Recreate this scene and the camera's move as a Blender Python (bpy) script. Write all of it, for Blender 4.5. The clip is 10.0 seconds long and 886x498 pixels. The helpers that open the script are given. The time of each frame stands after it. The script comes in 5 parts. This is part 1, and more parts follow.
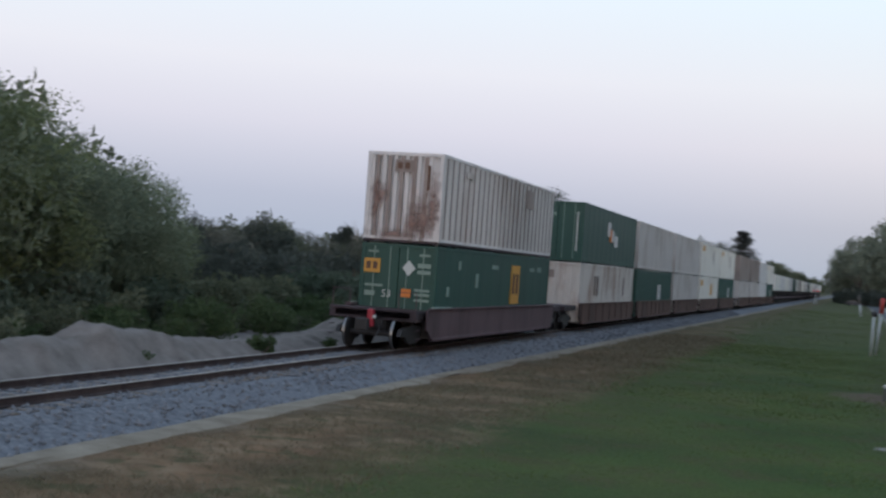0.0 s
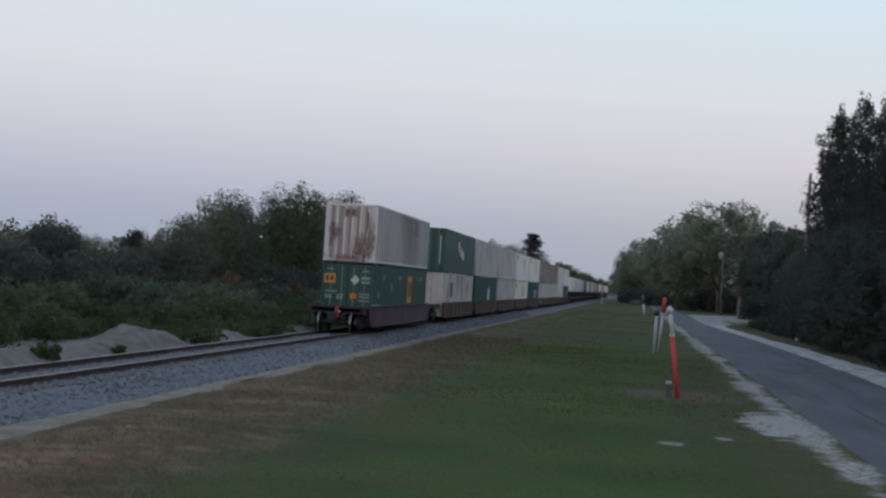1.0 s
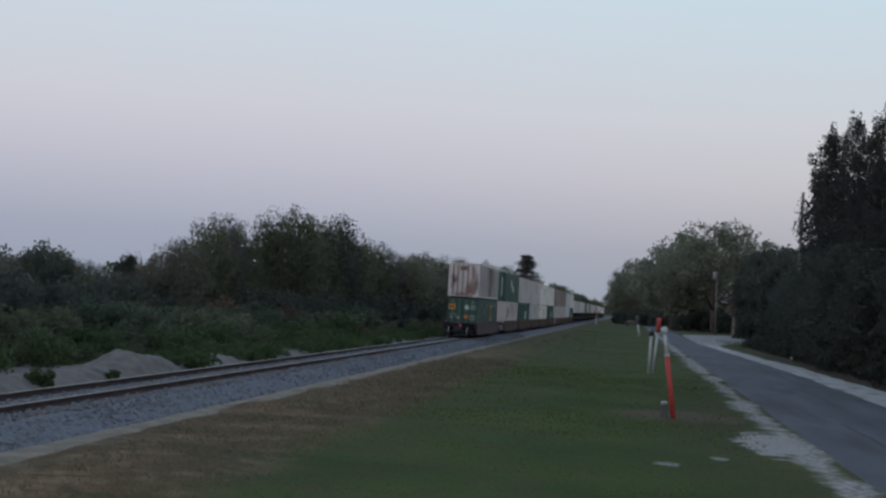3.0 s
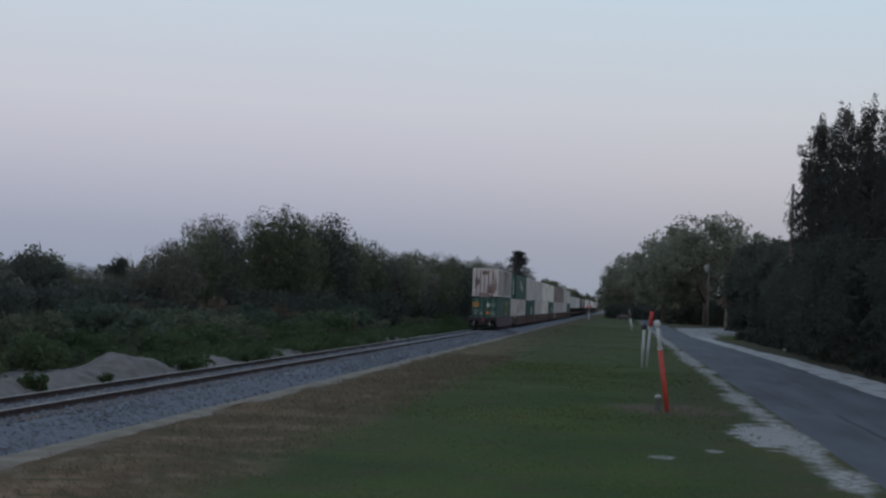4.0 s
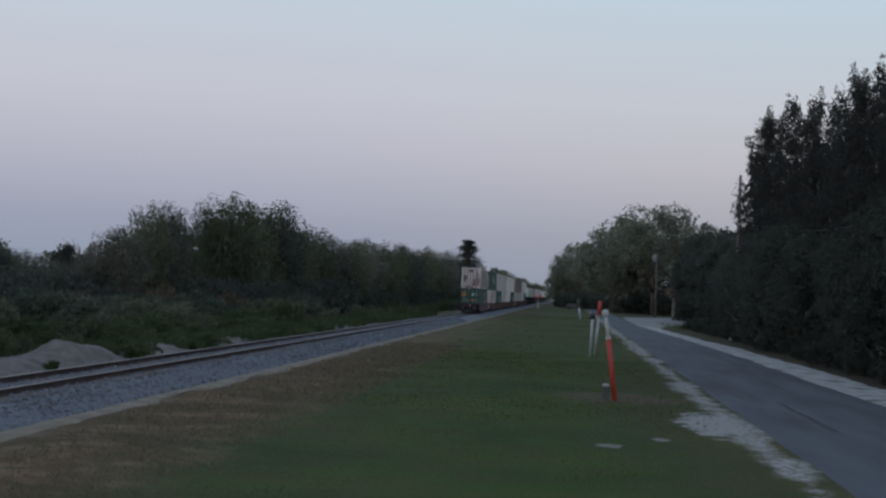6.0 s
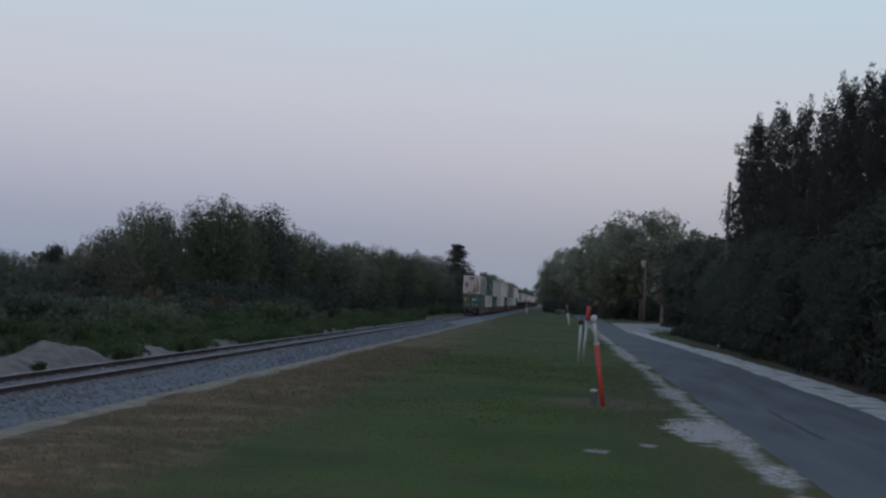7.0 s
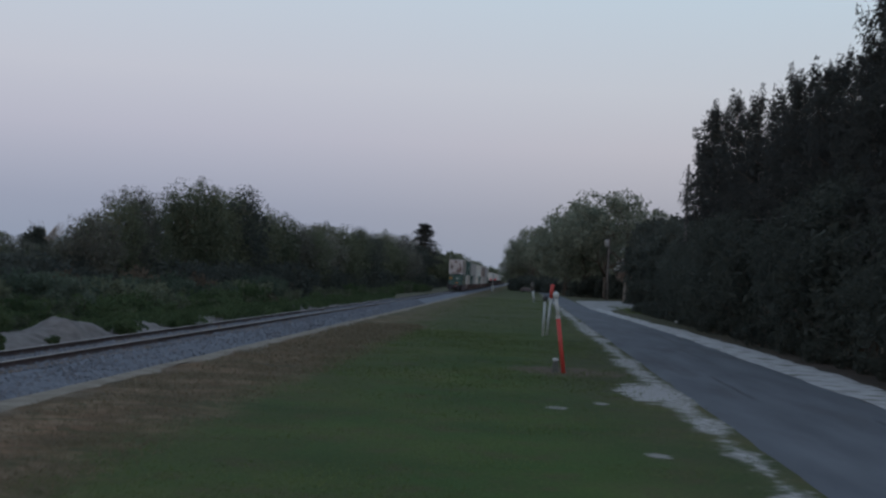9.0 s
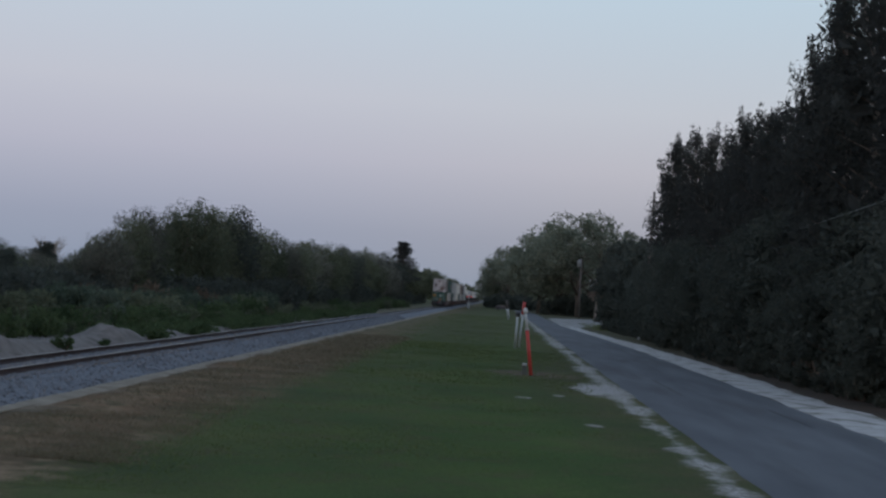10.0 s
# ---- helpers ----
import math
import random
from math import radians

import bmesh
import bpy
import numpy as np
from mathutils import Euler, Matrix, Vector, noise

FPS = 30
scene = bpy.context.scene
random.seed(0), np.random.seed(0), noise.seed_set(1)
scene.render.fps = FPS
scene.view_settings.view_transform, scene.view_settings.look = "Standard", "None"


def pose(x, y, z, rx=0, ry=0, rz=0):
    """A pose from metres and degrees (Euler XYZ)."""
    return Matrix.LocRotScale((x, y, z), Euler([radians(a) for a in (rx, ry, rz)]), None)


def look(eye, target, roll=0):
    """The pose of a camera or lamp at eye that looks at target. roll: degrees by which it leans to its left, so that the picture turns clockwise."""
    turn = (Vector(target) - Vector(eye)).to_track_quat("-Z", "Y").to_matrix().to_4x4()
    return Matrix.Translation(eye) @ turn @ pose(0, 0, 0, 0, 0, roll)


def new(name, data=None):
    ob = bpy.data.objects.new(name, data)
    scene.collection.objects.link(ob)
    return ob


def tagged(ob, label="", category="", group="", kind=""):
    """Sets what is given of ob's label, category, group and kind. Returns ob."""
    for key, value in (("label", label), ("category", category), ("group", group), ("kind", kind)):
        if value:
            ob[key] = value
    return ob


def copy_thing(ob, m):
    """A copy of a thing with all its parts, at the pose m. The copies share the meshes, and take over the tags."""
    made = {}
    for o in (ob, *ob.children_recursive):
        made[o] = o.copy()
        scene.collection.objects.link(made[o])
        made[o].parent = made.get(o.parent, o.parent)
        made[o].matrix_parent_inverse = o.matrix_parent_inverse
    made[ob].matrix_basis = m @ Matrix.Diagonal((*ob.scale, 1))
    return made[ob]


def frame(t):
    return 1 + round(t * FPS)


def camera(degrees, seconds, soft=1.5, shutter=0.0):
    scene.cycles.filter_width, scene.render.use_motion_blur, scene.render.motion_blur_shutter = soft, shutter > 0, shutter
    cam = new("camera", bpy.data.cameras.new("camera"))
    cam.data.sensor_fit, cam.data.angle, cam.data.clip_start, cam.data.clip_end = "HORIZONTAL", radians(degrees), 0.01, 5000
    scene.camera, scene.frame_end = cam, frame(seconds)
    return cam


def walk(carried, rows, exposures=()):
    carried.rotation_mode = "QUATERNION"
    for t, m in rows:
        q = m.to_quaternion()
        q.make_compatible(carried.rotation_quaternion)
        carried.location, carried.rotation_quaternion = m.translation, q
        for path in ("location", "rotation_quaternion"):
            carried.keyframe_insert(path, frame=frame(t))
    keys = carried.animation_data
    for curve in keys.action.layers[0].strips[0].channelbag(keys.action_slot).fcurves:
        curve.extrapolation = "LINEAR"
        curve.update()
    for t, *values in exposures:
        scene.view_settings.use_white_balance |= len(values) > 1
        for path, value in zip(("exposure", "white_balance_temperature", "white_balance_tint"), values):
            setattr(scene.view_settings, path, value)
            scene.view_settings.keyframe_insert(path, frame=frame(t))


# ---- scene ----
# ---------------------------------------------------------------- camera and its path
EYE = 3.25          # lens above the lawn
RAIL = 0.55         # rail head above the lawn
TRACK = -13.93      # centre line of the track, which runs along y

cam = camera(37.34, 10.0, soft=2.5, shutter=0.3)


def shot(t, yaw, pitch, roll, y=0.0, z=EYE):
    a, b = radians(yaw), radians(pitch)
    eye = Vector((0.0, y, z))
    return t, look(eye, eye + Vector((math.sin(a) * math.cos(b), math.cos(a) * math.cos(b), math.sin(b))), roll)


PATH = [
    shot(0.0, -17.40, 0.66, 4.10), shot(0.5, -12.35, 1.19, 3.63), shot(1.0, -8.46, 1.40, 3.62),
    shot(1.5, -7.56, 0.77, 3.17), shot(2.0, -7.82, 1.71, 3.12), shot(2.5, -8.25, 2.42, 3.41),
    shot(4.0, -7.88, 2.28, 2.13), shot(4.5, -7.41, 2.32, 2.23), shot(5.0, -6.67, 1.93, 2.57),
    shot(5.5, -6.26, 1.71, 2.30), shot(6.0, -5.67, 1.87, 2.40), shot(7.5, -5.09, 2.09, 3.01),
    shot(8.0, -4.85, 1.86, 3.00), shot(8.5, -4.11, 0.95, 2.52), shot(9.0, -3.66, 1.21, 2.76, -4.8),
    shot(9.5, -3.05, 1.80, 2.97, -9.8), shot(10.0, -2.64, 2.00, 3.55, -14.6),
]
walk(cam, PATH, exposures=[(0.0, 0.50, 6420, 12), (0.5, 0.39, 6420, 12), (1.0, 0.24, 6400, 12), (1.5, 0.16, 6370, 12), (2.5, 0.08, 6370, 12), (4.0, -0.06, 6280, 13), (5.5, -0.10, 6240, 13), (10.0, -0.13, 6150, 13)])

# ---------------------------------------------------------------- dusk sky
world = bpy.data.worlds.new("dusk")
scene.world = world
world.use_nodes = True
wn, wl = world.node_tree.nodes, world.node_tree.links
wn.clear()
w_out, w_bg = wn.new("ShaderNodeOutputWorld"), wn.new("ShaderNodeBackground")
w_tc, w_sep = wn.new("ShaderNodeTexCoord"), wn.new("ShaderNodeSeparateXYZ")
wl.new(w_tc.outputs["Generated"], w_sep.inputs[0])


def ramp(nodes, stops, mode="LINEAR"):
    r = nodes.new("ShaderNodeValToRGB")
    r.color_ramp.interpolation = mode
    e = r.color_ramp.elements
    while len(e) < len(stops):
        e.new(0.5)
    for k, (p, c) in enumerate(stops):
        e[k].position = p
        e[k].color = (*c, 1.0)
    return r


# bluish earth shadow at the horizon, pink belt above it, pale blue overhead
cool = ramp(wn, [(0.0, (0.288, 0.335, 0.412)), (0.045, (0.355, 0.382, 0.458)), (0.10, (0.515, 0.515, 0.574)), (0.145, (0.59, 0.60, 0.638)),
                 (0.24, (0.58, 0.68, 0.735)), (0.55, (0.44, 0.57, 0.70)), (1.0, (0.36, 0.49, 0.66))])
warm = ramp(wn, [(0.0, (0.31, 0.34, 0.385)), (0.045, (0.390, 0.392, 0.422)), (0.10, (0.555, 0.54, 0.556)), (0.145, (0.592, 0.617, 0.635)),
                 (0.24, (0.56, 0.69, 0.75)), (0.55, (0.44, 0.57, 0.70)), (1.0, (0.36, 0.49, 0.66))])
glow = ramp(wn, [(0.0, (1.25, 0.80, 0.55)), (0.10, (1.20, 0.95, 0.78)), (0.25, (0.90, 0.90, 0.90)), (0.55, (0.50, 0.60, 0.74)), (1.0, (0.34, 0.46, 0.66))])
for r in (cool, warm, glow):
    wl.new(w_sep.outputs["Z"], r.inputs[0])


def w_range(socket, a, b):
    m = wn.new("ShaderNodeMapRange")
    m.interpolation_type = "SMOOTHSTEP"
    m.inputs["From Min"].default_value, m.inputs["From Max"].default_value = a, b
    wl.new(socket, m.inputs["Value"])
    return m.outputs[0]


def w_mix(fac, a, b):
    m = wn.new("ShaderNodeMix")
    m.data_type = "RGBA"
    wl.new(fac, m.inputs["Factor"])
    wl.new(a, m.inputs["A"])
    wl.new(b, m.inputs["B"])
    return m.outputs["Result"]


side = w_mix(w_range(w_sep.outputs["X"], -0.30, 0.25), cool.outputs[0], warm.outputs[0])
dome = w_mix(w_range(w_sep.outputs["Y"], 0.35, -0.95), side, glow.outputs[0])
wl.new(dome, w_bg.inputs["Color"])
w_bg.inputs["Strength"].default_value = 1.0
wl.new(w_bg.outputs[0], w_out.inputs[0])

# ---------------------------------------------------------------- materials
def surface(name, colours, scale=4.0, rough=0.8, bump=0.3, fine=40.0, metal=0.0, stretch=(1, 1, 1), island=0.0, each=0.0, dirt=None, dirt_scale=0.6, dirt_at=(0.5, 0.7)):
    """A worn surface: a ramp of colours over coarse noise, broken by fine grain, with optional stains."""
    m = bpy.data.materials.new(name)
    m.use_nodes = True
    n, l = m.node_tree.nodes, m.node_tree.links
    b = n["Principled BSDF"]
    tc, mp = n.new("ShaderNodeTexCoord"), n.new("ShaderNodeMapping")
    mp.inputs["Scale"].default_value = stretch
    l.new(tc.outputs["Object"], mp.inputs[0])
    big, small = n.new("ShaderNodeTexNoise"), n.new("ShaderNodeTexNoise")
    big.inputs["Scale"].default_value, big.inputs["Detail"].default_value = scale, 6
    small.inputs["Scale"].default_value, small.inputs["Detail"].default_value = fine, 3
    for t in (big, small):
        l.new(mp.outputs[0], t.inputs["Vector"])
    mix = n.new("ShaderNodeMath")
    mix.operation = "MULTIPLY_ADD"
    mix.inputs[1].default_value = 0.35
    l.new(small.outputs[0], mix.inputs[0])
    add = n.new("ShaderNodeMath")
    add.operation = "MULTIPLY_ADD"
    add.inputs[1].default_value, add.inputs[2].default_value = 1.3, -0.33
    l.new(big.outputs[0], add.inputs[0])
    l.new(add.outputs[0], mix.inputs[2])
    fac = mix.outputs[0]
    if island:
        geo, info = n.new("ShaderNodeNewGeometry"), n.new("ShaderNodeObjectInfo")
        a1, a2 = n.new("ShaderNodeMath"), n.new("ShaderNodeMath")
        a1.operation = a2.operation = "MULTIPLY_ADD"
        a1.inputs[1].default_value, a2.inputs[1].default_value = island, each
        sub = n.new("ShaderNodeMath")
        sub.operation = "SUBTRACT"
        sub.inputs[1].default_value = (island + each) * 0.5
        l.new(geo.outputs["Random Per Island"], a1.inputs[0])
        l.new(fac, sub.inputs[0])
        l.new(sub.outputs[0], a1.inputs[2])
        l.new(info.outputs["Random"], a2.inputs[0])
        l.new(a1.outputs[0], a2.inputs[2])
        fac = a2.outputs[0]
    k = len(colours)
    r = ramp(n, [(0.15 + 0.7 * i / max(1, k - 1), c) for i, c in enumerate(colours)])
    l.new(fac, r.inputs[0])
    col = r.outputs[0]
    if dirt:
        dn = n.new("ShaderNodeTexNoise")
        dn.inputs["Scale"].default_value, dn.inputs["Detail"].default_value = dirt_scale, 8
        l.new(mp.outputs[0], dn.inputs["Vector"])
        mr = n.new("ShaderNodeMapRange")
        mr.inputs["From Min"].default_value, mr.inputs["From Max"].default_value = dirt_at
        l.new(dn.outputs[0], mr.inputs["Value"])
        mc = n.new("ShaderNodeMix")
        mc.data_type = "RGBA"
        mc.inputs["B"].default_value = (*dirt, 1)
        l.new(mr.outputs[0], mc.inputs["Factor"])
        l.new(col, mc.inputs["A"])
        col = mc.outputs["Result"]
    l.new(col, b.inputs["Base Color"])
    b.inputs["Roughness"].default_value, b.inputs["Metallic"].default_value = rough, metal
    if rough > 0.7:
        b.inputs["Specular IOR Level"].default_value = 0.2
    if bump:
        bp = n.new("ShaderNodeBump")
        bp.inputs["Strength"].default_value, bp.inputs["Distance"].default_value = bump, 0.03
        l.new(fac if not island else small.outputs[0], bp.inputs["Height"])
        l.new(bp.outputs[0], b.inputs["Normal"])
    return m


def leafy(name, colours):
    """Foliage: colour by leaf and by plant, with a little light let through."""
    m = surface(name, colours, scale=0.5, rough=0.8, bump=0, fine=3.0, island=0.25, each=0.4)
    n, l = m.node_tree.nodes, m.node_tree.links
    b = n["Principled BSDF"]
    tr, mx = n.new("ShaderNodeBsdfTranslucent"), n.new("ShaderNodeMixShader")
    mx.inputs[0].default_value = 0.42
    l.new(b.inputs["Base Color"].links[0].from_socket, tr.inputs[0])
    l.new(b.outputs[0], mx.inputs[1])
    l.new(tr.outputs[0], mx.inputs[2])
    l.new(mx.outputs[0], n["Material Output"].inputs[0])
    return m


def lit(name, colour, strength):
    m = bpy.data.materials.new(name)
    m.use_nodes = True
    b = m.node_tree.nodes["Principled BSDF"]
    b.inputs["Base Color"].default_value = (*colour, 1)
    b.inputs["Emission Color"].default_value = (*colour, 1)
    b.inputs["Emission Strength"].default_value = strength
    return m


def ground_material():
    """Lawn, dry margin, sand and litter by their place across the line of the track."""
    m = bpy.data.materials.new("lawn_and_soil")
    m.use_nodes = True
    n, l = m.node_tree.nodes, m.node_tree.links
    b = n["Principled BSDF"]
    tc, sep = n.new("ShaderNodeTexCoord"), n.new("ShaderNodeSeparateXYZ")
    l.new(tc.outputs["Object"], sep.inputs[0])

    def noise_tex(scale, detail=5):
        t = n.new("ShaderNodeTexNoise")
        t.inputs["Scale"].default_value, t.inputs["Detail"].default_value = scale, detail
        l.new(tc.outputs["Object"], t.inputs["Vector"])
        return t.outputs[0]

    def calc(op, a, c, d=None):
        t = n.new("ShaderNodeMath")
        t.operation = op
        for k, v in enumerate((a, c, d)):
            if v is None:
                continue
            if isinstance(v, (int, float)):
                t.inputs[k].default_value = v
            else:
                l.new(v, t.inputs[k])
        return t.outputs[0]

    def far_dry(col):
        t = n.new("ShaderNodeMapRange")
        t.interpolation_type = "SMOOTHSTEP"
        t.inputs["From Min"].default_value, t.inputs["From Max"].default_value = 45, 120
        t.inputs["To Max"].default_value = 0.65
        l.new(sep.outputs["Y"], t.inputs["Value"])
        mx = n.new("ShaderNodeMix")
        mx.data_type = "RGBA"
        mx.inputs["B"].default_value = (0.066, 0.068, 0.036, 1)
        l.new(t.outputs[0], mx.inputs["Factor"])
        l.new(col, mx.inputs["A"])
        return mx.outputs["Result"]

    wander = calc("MULTIPLY_ADD", noise_tex(0.35), 4.0, -2.0)
    ragged = calc("MULTIPLY_ADD", noise_tex(2.2), 1.6, -0.8)
    x = calc("ADD", calc("ADD", sep.outputs["X"], wander), ragged)
    pos = calc("MULTIPLY_ADD", x, 1 / 80, 0.5)
    weeds, sand, dirt = (0.050, 0.062, 0.028), (0.17, 0.15, 0.13), (0.20, 0.17, 0.14)
    dry, tan, green, lush, litter = (0.092, 0.065, 0.040), (0.142, 0.099, 0.060), (0.051, 0.068, 0.025), (0.042, 0.076, 0.019), (0.052, 0.043, 0.037)

    def at(v):
        return v / 80 + 0.5

    zones = ramp(n, [(at(-24), weeds), (at(-21), sand), (at(-15), sand), (at(-11.9), dirt), (at(-10.7), dry), (at(-9.3), tan), (at(-8.2), dry),
                     (at(-6.4), green), (at(1.2), lush), (at(4.4), (0.06, 0.068, 0.03)), (at(12.5), litter)])
    l.new(pos, zones.inputs[0])
    grain = ramp(n, [(0.3, (0.66, 0.66, 0.66)), (0.7, (1.3, 1.3, 1.3))])
    l.new(calc("ADD", calc("MULTIPLY", noise_tex(9.0), 0.6), calc("MULTIPLY", noise_tex(45.0, 2), 0.4)), grain.inputs[0])
    patch = ramp(n, [(0.35, (0.68, 0.78, 0.75)), (0.65, (1.35, 1.18, 1.15))])
    l.new(noise_tex(0.18), patch.inputs[0])
    col = zones.outputs[0]
    for r in (grain, patch):
        mx = n.new("ShaderNodeMix")
        mx.data_type, mx.blend_type = "RGBA", "MULTIPLY"
        mx.inputs["Factor"].default_value = 1.0
        l.new(col, mx.inputs["A"])
        l.new(r.outputs[0], mx.inputs["B"])
        col = mx.outputs["Result"]
    def blend(col, fac, colour):
        mx = n.new("ShaderNodeMix")
        mx.data_type = "RGBA"
        mx.inputs["B"].default_value = (*colour, 1)
        l.new(fac, mx.inputs["Factor"])
        l.new(col, mx.inputs["A"])
        return mx.outputs["Result"]

    def smooth(v, a, c):
        t = n.new("ShaderNodeMapRange")
        t.interpolation_type = "SMOOTHSTEP"
        t.inputs["From Min"].default_value, t.inputs["From Max"].default_value = a, c
        l.new(v, t.inputs["Value"])
        return t.outputs[0]

    def round_spot(cx, cy, rx, ry):
        dx = calc("MULTIPLY", calc("SUBTRACT", sep.outputs["X"], cx), 1 / rx)
        dy = calc("MULTIPLY", calc("SUBTRACT", sep.outputs["Y"], cy), 1 / ry)
        return calc("SUBTRACT", 1.0, calc("SQRT", calc("ADD", calc("MULTIPLY", dx, dx), calc("MULTIPLY", dy, dy)), 0.0))

    # straw lying in drifts over the dry margin, brown thatch showing through the lawn
    margin = calc("MULTIPLY", smooth(sep.outputs["X"], -11.0, -9.8), calc("SUBTRACT", 1.0, smooth(sep.outputs["X"], -8.2, -5.6)))
    col = blend(col, calc("MULTIPLY", margin, smooth(calc("ADD", calc("MULTIPLY", noise_tex(0.55), 0.55), calc("MULTIPLY", noise_tex(1.9), 0.45)), 0.46, 0.62)), (0.200, 0.142, 0.092))
    col = blend(col, calc("MULTIPLY", margin, calc("MULTIPLY", smooth(noise_tex(1.3), 0.54, 0.64), 0.75)), (0.052, 0.058, 0.026))
    col = blend(col, calc("MULTIPLY", smooth(calc("ADD", calc("MULTIPLY", noise_tex(0.8), 0.6), calc("MULTIPLY", noise_tex(4.5), 0.4)), 0.49, 0.62), 0.5), (0.070, 0.055, 0.032))
    col = blend(col, calc("MULTIPLY", calc("MULTIPLY", smooth(sep.outputs["X"], -7.5, -5.5), calc("SUBTRACT", 1.0, smooth(sep.outputs["X"], 2.0, 4.0))), calc("MULTIPLY", smooth(noise_tex(0.42), 0.50, 0.64), 0.34)), (0.040, 0.084, 0.021))
    col = blend(col, calc("MULTIPLY", smooth(noise_tex(2.6, 7), 0.56, 0.72), 0.3), (0.026, 0.036, 0.018))
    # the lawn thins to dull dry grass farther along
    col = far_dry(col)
    # a worn, duller stretch of lawn along the posts
    col = blend(col, calc("MULTIPLY", smooth(calc("ADD", round_spot(2.4, 46.0, 3.4, 34.0), calc("MULTIPLY", noise_tex(0.7), 0.9)), 0.5, 1.3), 0.6), (0.052, 0.050, 0.030))
    # bare shell sand breaking through beside the road, and bare dirt round the posts
    tear = calc("ADD", calc("ADD", calc("MULTIPLY", noise_tex(0.16, 2), 1.7), calc("MULTIPLY", noise_tex(0.8), 0.9)), calc("MULTIPLY", noise_tex(3.6), 0.5))
    strip = calc("SUBTRACT", 1.0, calc("MULTIPLY", calc("ABSOLUTE", calc("SUBTRACT", sep.outputs["X"], 4.5), 0.0), 0.72))
    col = blend(col, calc("MULTIPLY", smooth(calc("ADD", strip, tear), 2.12, 2.52), calc("MULTIPLY_ADD", smooth(noise_tex(5.0), 0.38, 0.58), 0.6, 0.4)), (0.32, 0.31, 0.30))
    col = blend(col, smooth(calc("ADD", round_spot(3.85, 36.0, 1.2, 5.0), calc("MULTIPLY", noise_tex(1.3), 1.1)), 0.78, 0.98), (0.29, 0.28, 0.27))
    for cx, cy, rx, ry in ((0.95, 29.4, 0.42, 0.55), (2.2, 31.2, 0.3, 0.5), (2.7, 20.6, 0.35, 0.5)):
        col = blend(col, smooth(calc("ADD", round_spot(cx, cy, rx, ry), calc("MULTIPLY", noise_tex(4.0), 1.2)), 0.72, 1.15), (0.22, 0.21, 0.195))
    col = blend(col, calc("MULTIPLY", smooth(calc("ADD", round_spot(1.7, 43.6, 2.4, 2.6), calc("MULTIPLY", noise_tex(1.6), 1.2)), 0.6, 1.0), 0.9), (0.105, 0.078, 0.062))
    l.new(col, b.inputs["Base Color"])
    b.inputs["Roughness"].default_value, b.inputs["Specular IOR Level"].default_value = 0.95, 0.1
    bp = n.new("ShaderNodeBump")
    bp.inputs["Strength"].default_value, bp.inputs["Distance"].default_value = 0.6, 0.05
    l.new(noise_tex(14.0), bp.inputs["Height"])
    l.new(bp.outputs[0], b.inputs["Normal"])
    return m


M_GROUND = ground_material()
M_STONE = surface("ballast_stone", [(0.115, 0.126, 0.145), (0.147, 0.160, 0.182), (0.182, 0.196, 0.221)], scale=5, rough=0.9, fine=30, island=0.6)
M_BED = surface("ballast_fines", [(0.063, 0.069, 0.083), (0.125, 0.136, 0.156), (0.198, 0.212, 0.239)], scale=9, rough=0.95, bump=1.0, fine=22)
M_SAND = surface("pale_sand", [(0.095, 0.085, 0.078), (0.149, 0.135, 0.127), (0.194, 0.178, 0.168)], scale=1.8, rough=0.95, bump=0.6, fine=14)
M_SHELL = surface("crushed_shell", [(0.24, 0.235, 0.23), (0.36, 0.355, 0.35), (0.45, 0.445, 0.44)], scale=1.6, rough=0.95, bump=0.08, fine=16, dirt=(0.10, 0.095, 0.07), dirt_scale=0.9, dirt_at=(0.52, 0.68))
M_DRIVE = surface("grey_shell_gravel", [(0.17, 0.168, 0.165), (0.235, 0.232, 0.228), (0.30, 0.297, 0.292)], scale=0.6, rough=0.95, bump=0.1, fine=12, dirt=(0.09, 0.088, 0.075), dirt_scale=0.4, dirt_at=(0.54, 0.72))
M_DIRT = surface("tan_dirt", [(0.128, 0.107, 0.083), (0.193, 0.167, 0.132), (0.257, 0.229, 0.185)], scale=1.5, rough=0.95, bump=0.5, fine=18)
M_ROAD = surface("worn_asphalt", [(0.060, 0.066, 0.076), (0.086, 0.093, 0.106), (0.112, 0.120, 0.134)], scale=0.5, rough=0.9, bump=0.35, fine=60, stretch=(1.6, 0.25, 1), dirt=(0.055, 0.056, 0.06), dirt_scale=0.35, dirt_at=(0.55, 0.75))
M_TAR = surface("old_tar", [(0.052, 0.055, 0.061), (0.064, 0.067, 0.075), (0.078, 0.082, 0.091)], scale=3, rough=0.85, bump=0.1)
M_RAILSIDE = surface("rusty_rail", [(0.028, 0.021, 0.022), (0.048, 0.036, 0.036), (0.075, 0.055, 0.052)], scale=3, rough=0.8, bump=0.2)
M_RAILHEAD = surface("worn_rail_head", [(0.20, 0.18, 0.17), (0.32, 0.30, 0.29)], scale=3, rough=0.45, bump=0.05, metal=0.7)
M_TIE = surface("weathered_tie", [(0.10, 0.085, 0.07), (0.18, 0.16, 0.145), (0.26, 0.24, 0.22)], scale=5, rough=0.95, bump=0.5)
M_BARK = surface("grey_bark", [(0.06, 0.05, 0.042), (0.12, 0.10, 0.085), (0.19, 0.165, 0.14)], scale=3, rough=0.95, bump=0.8, stretch=(1, 1, 0.25))
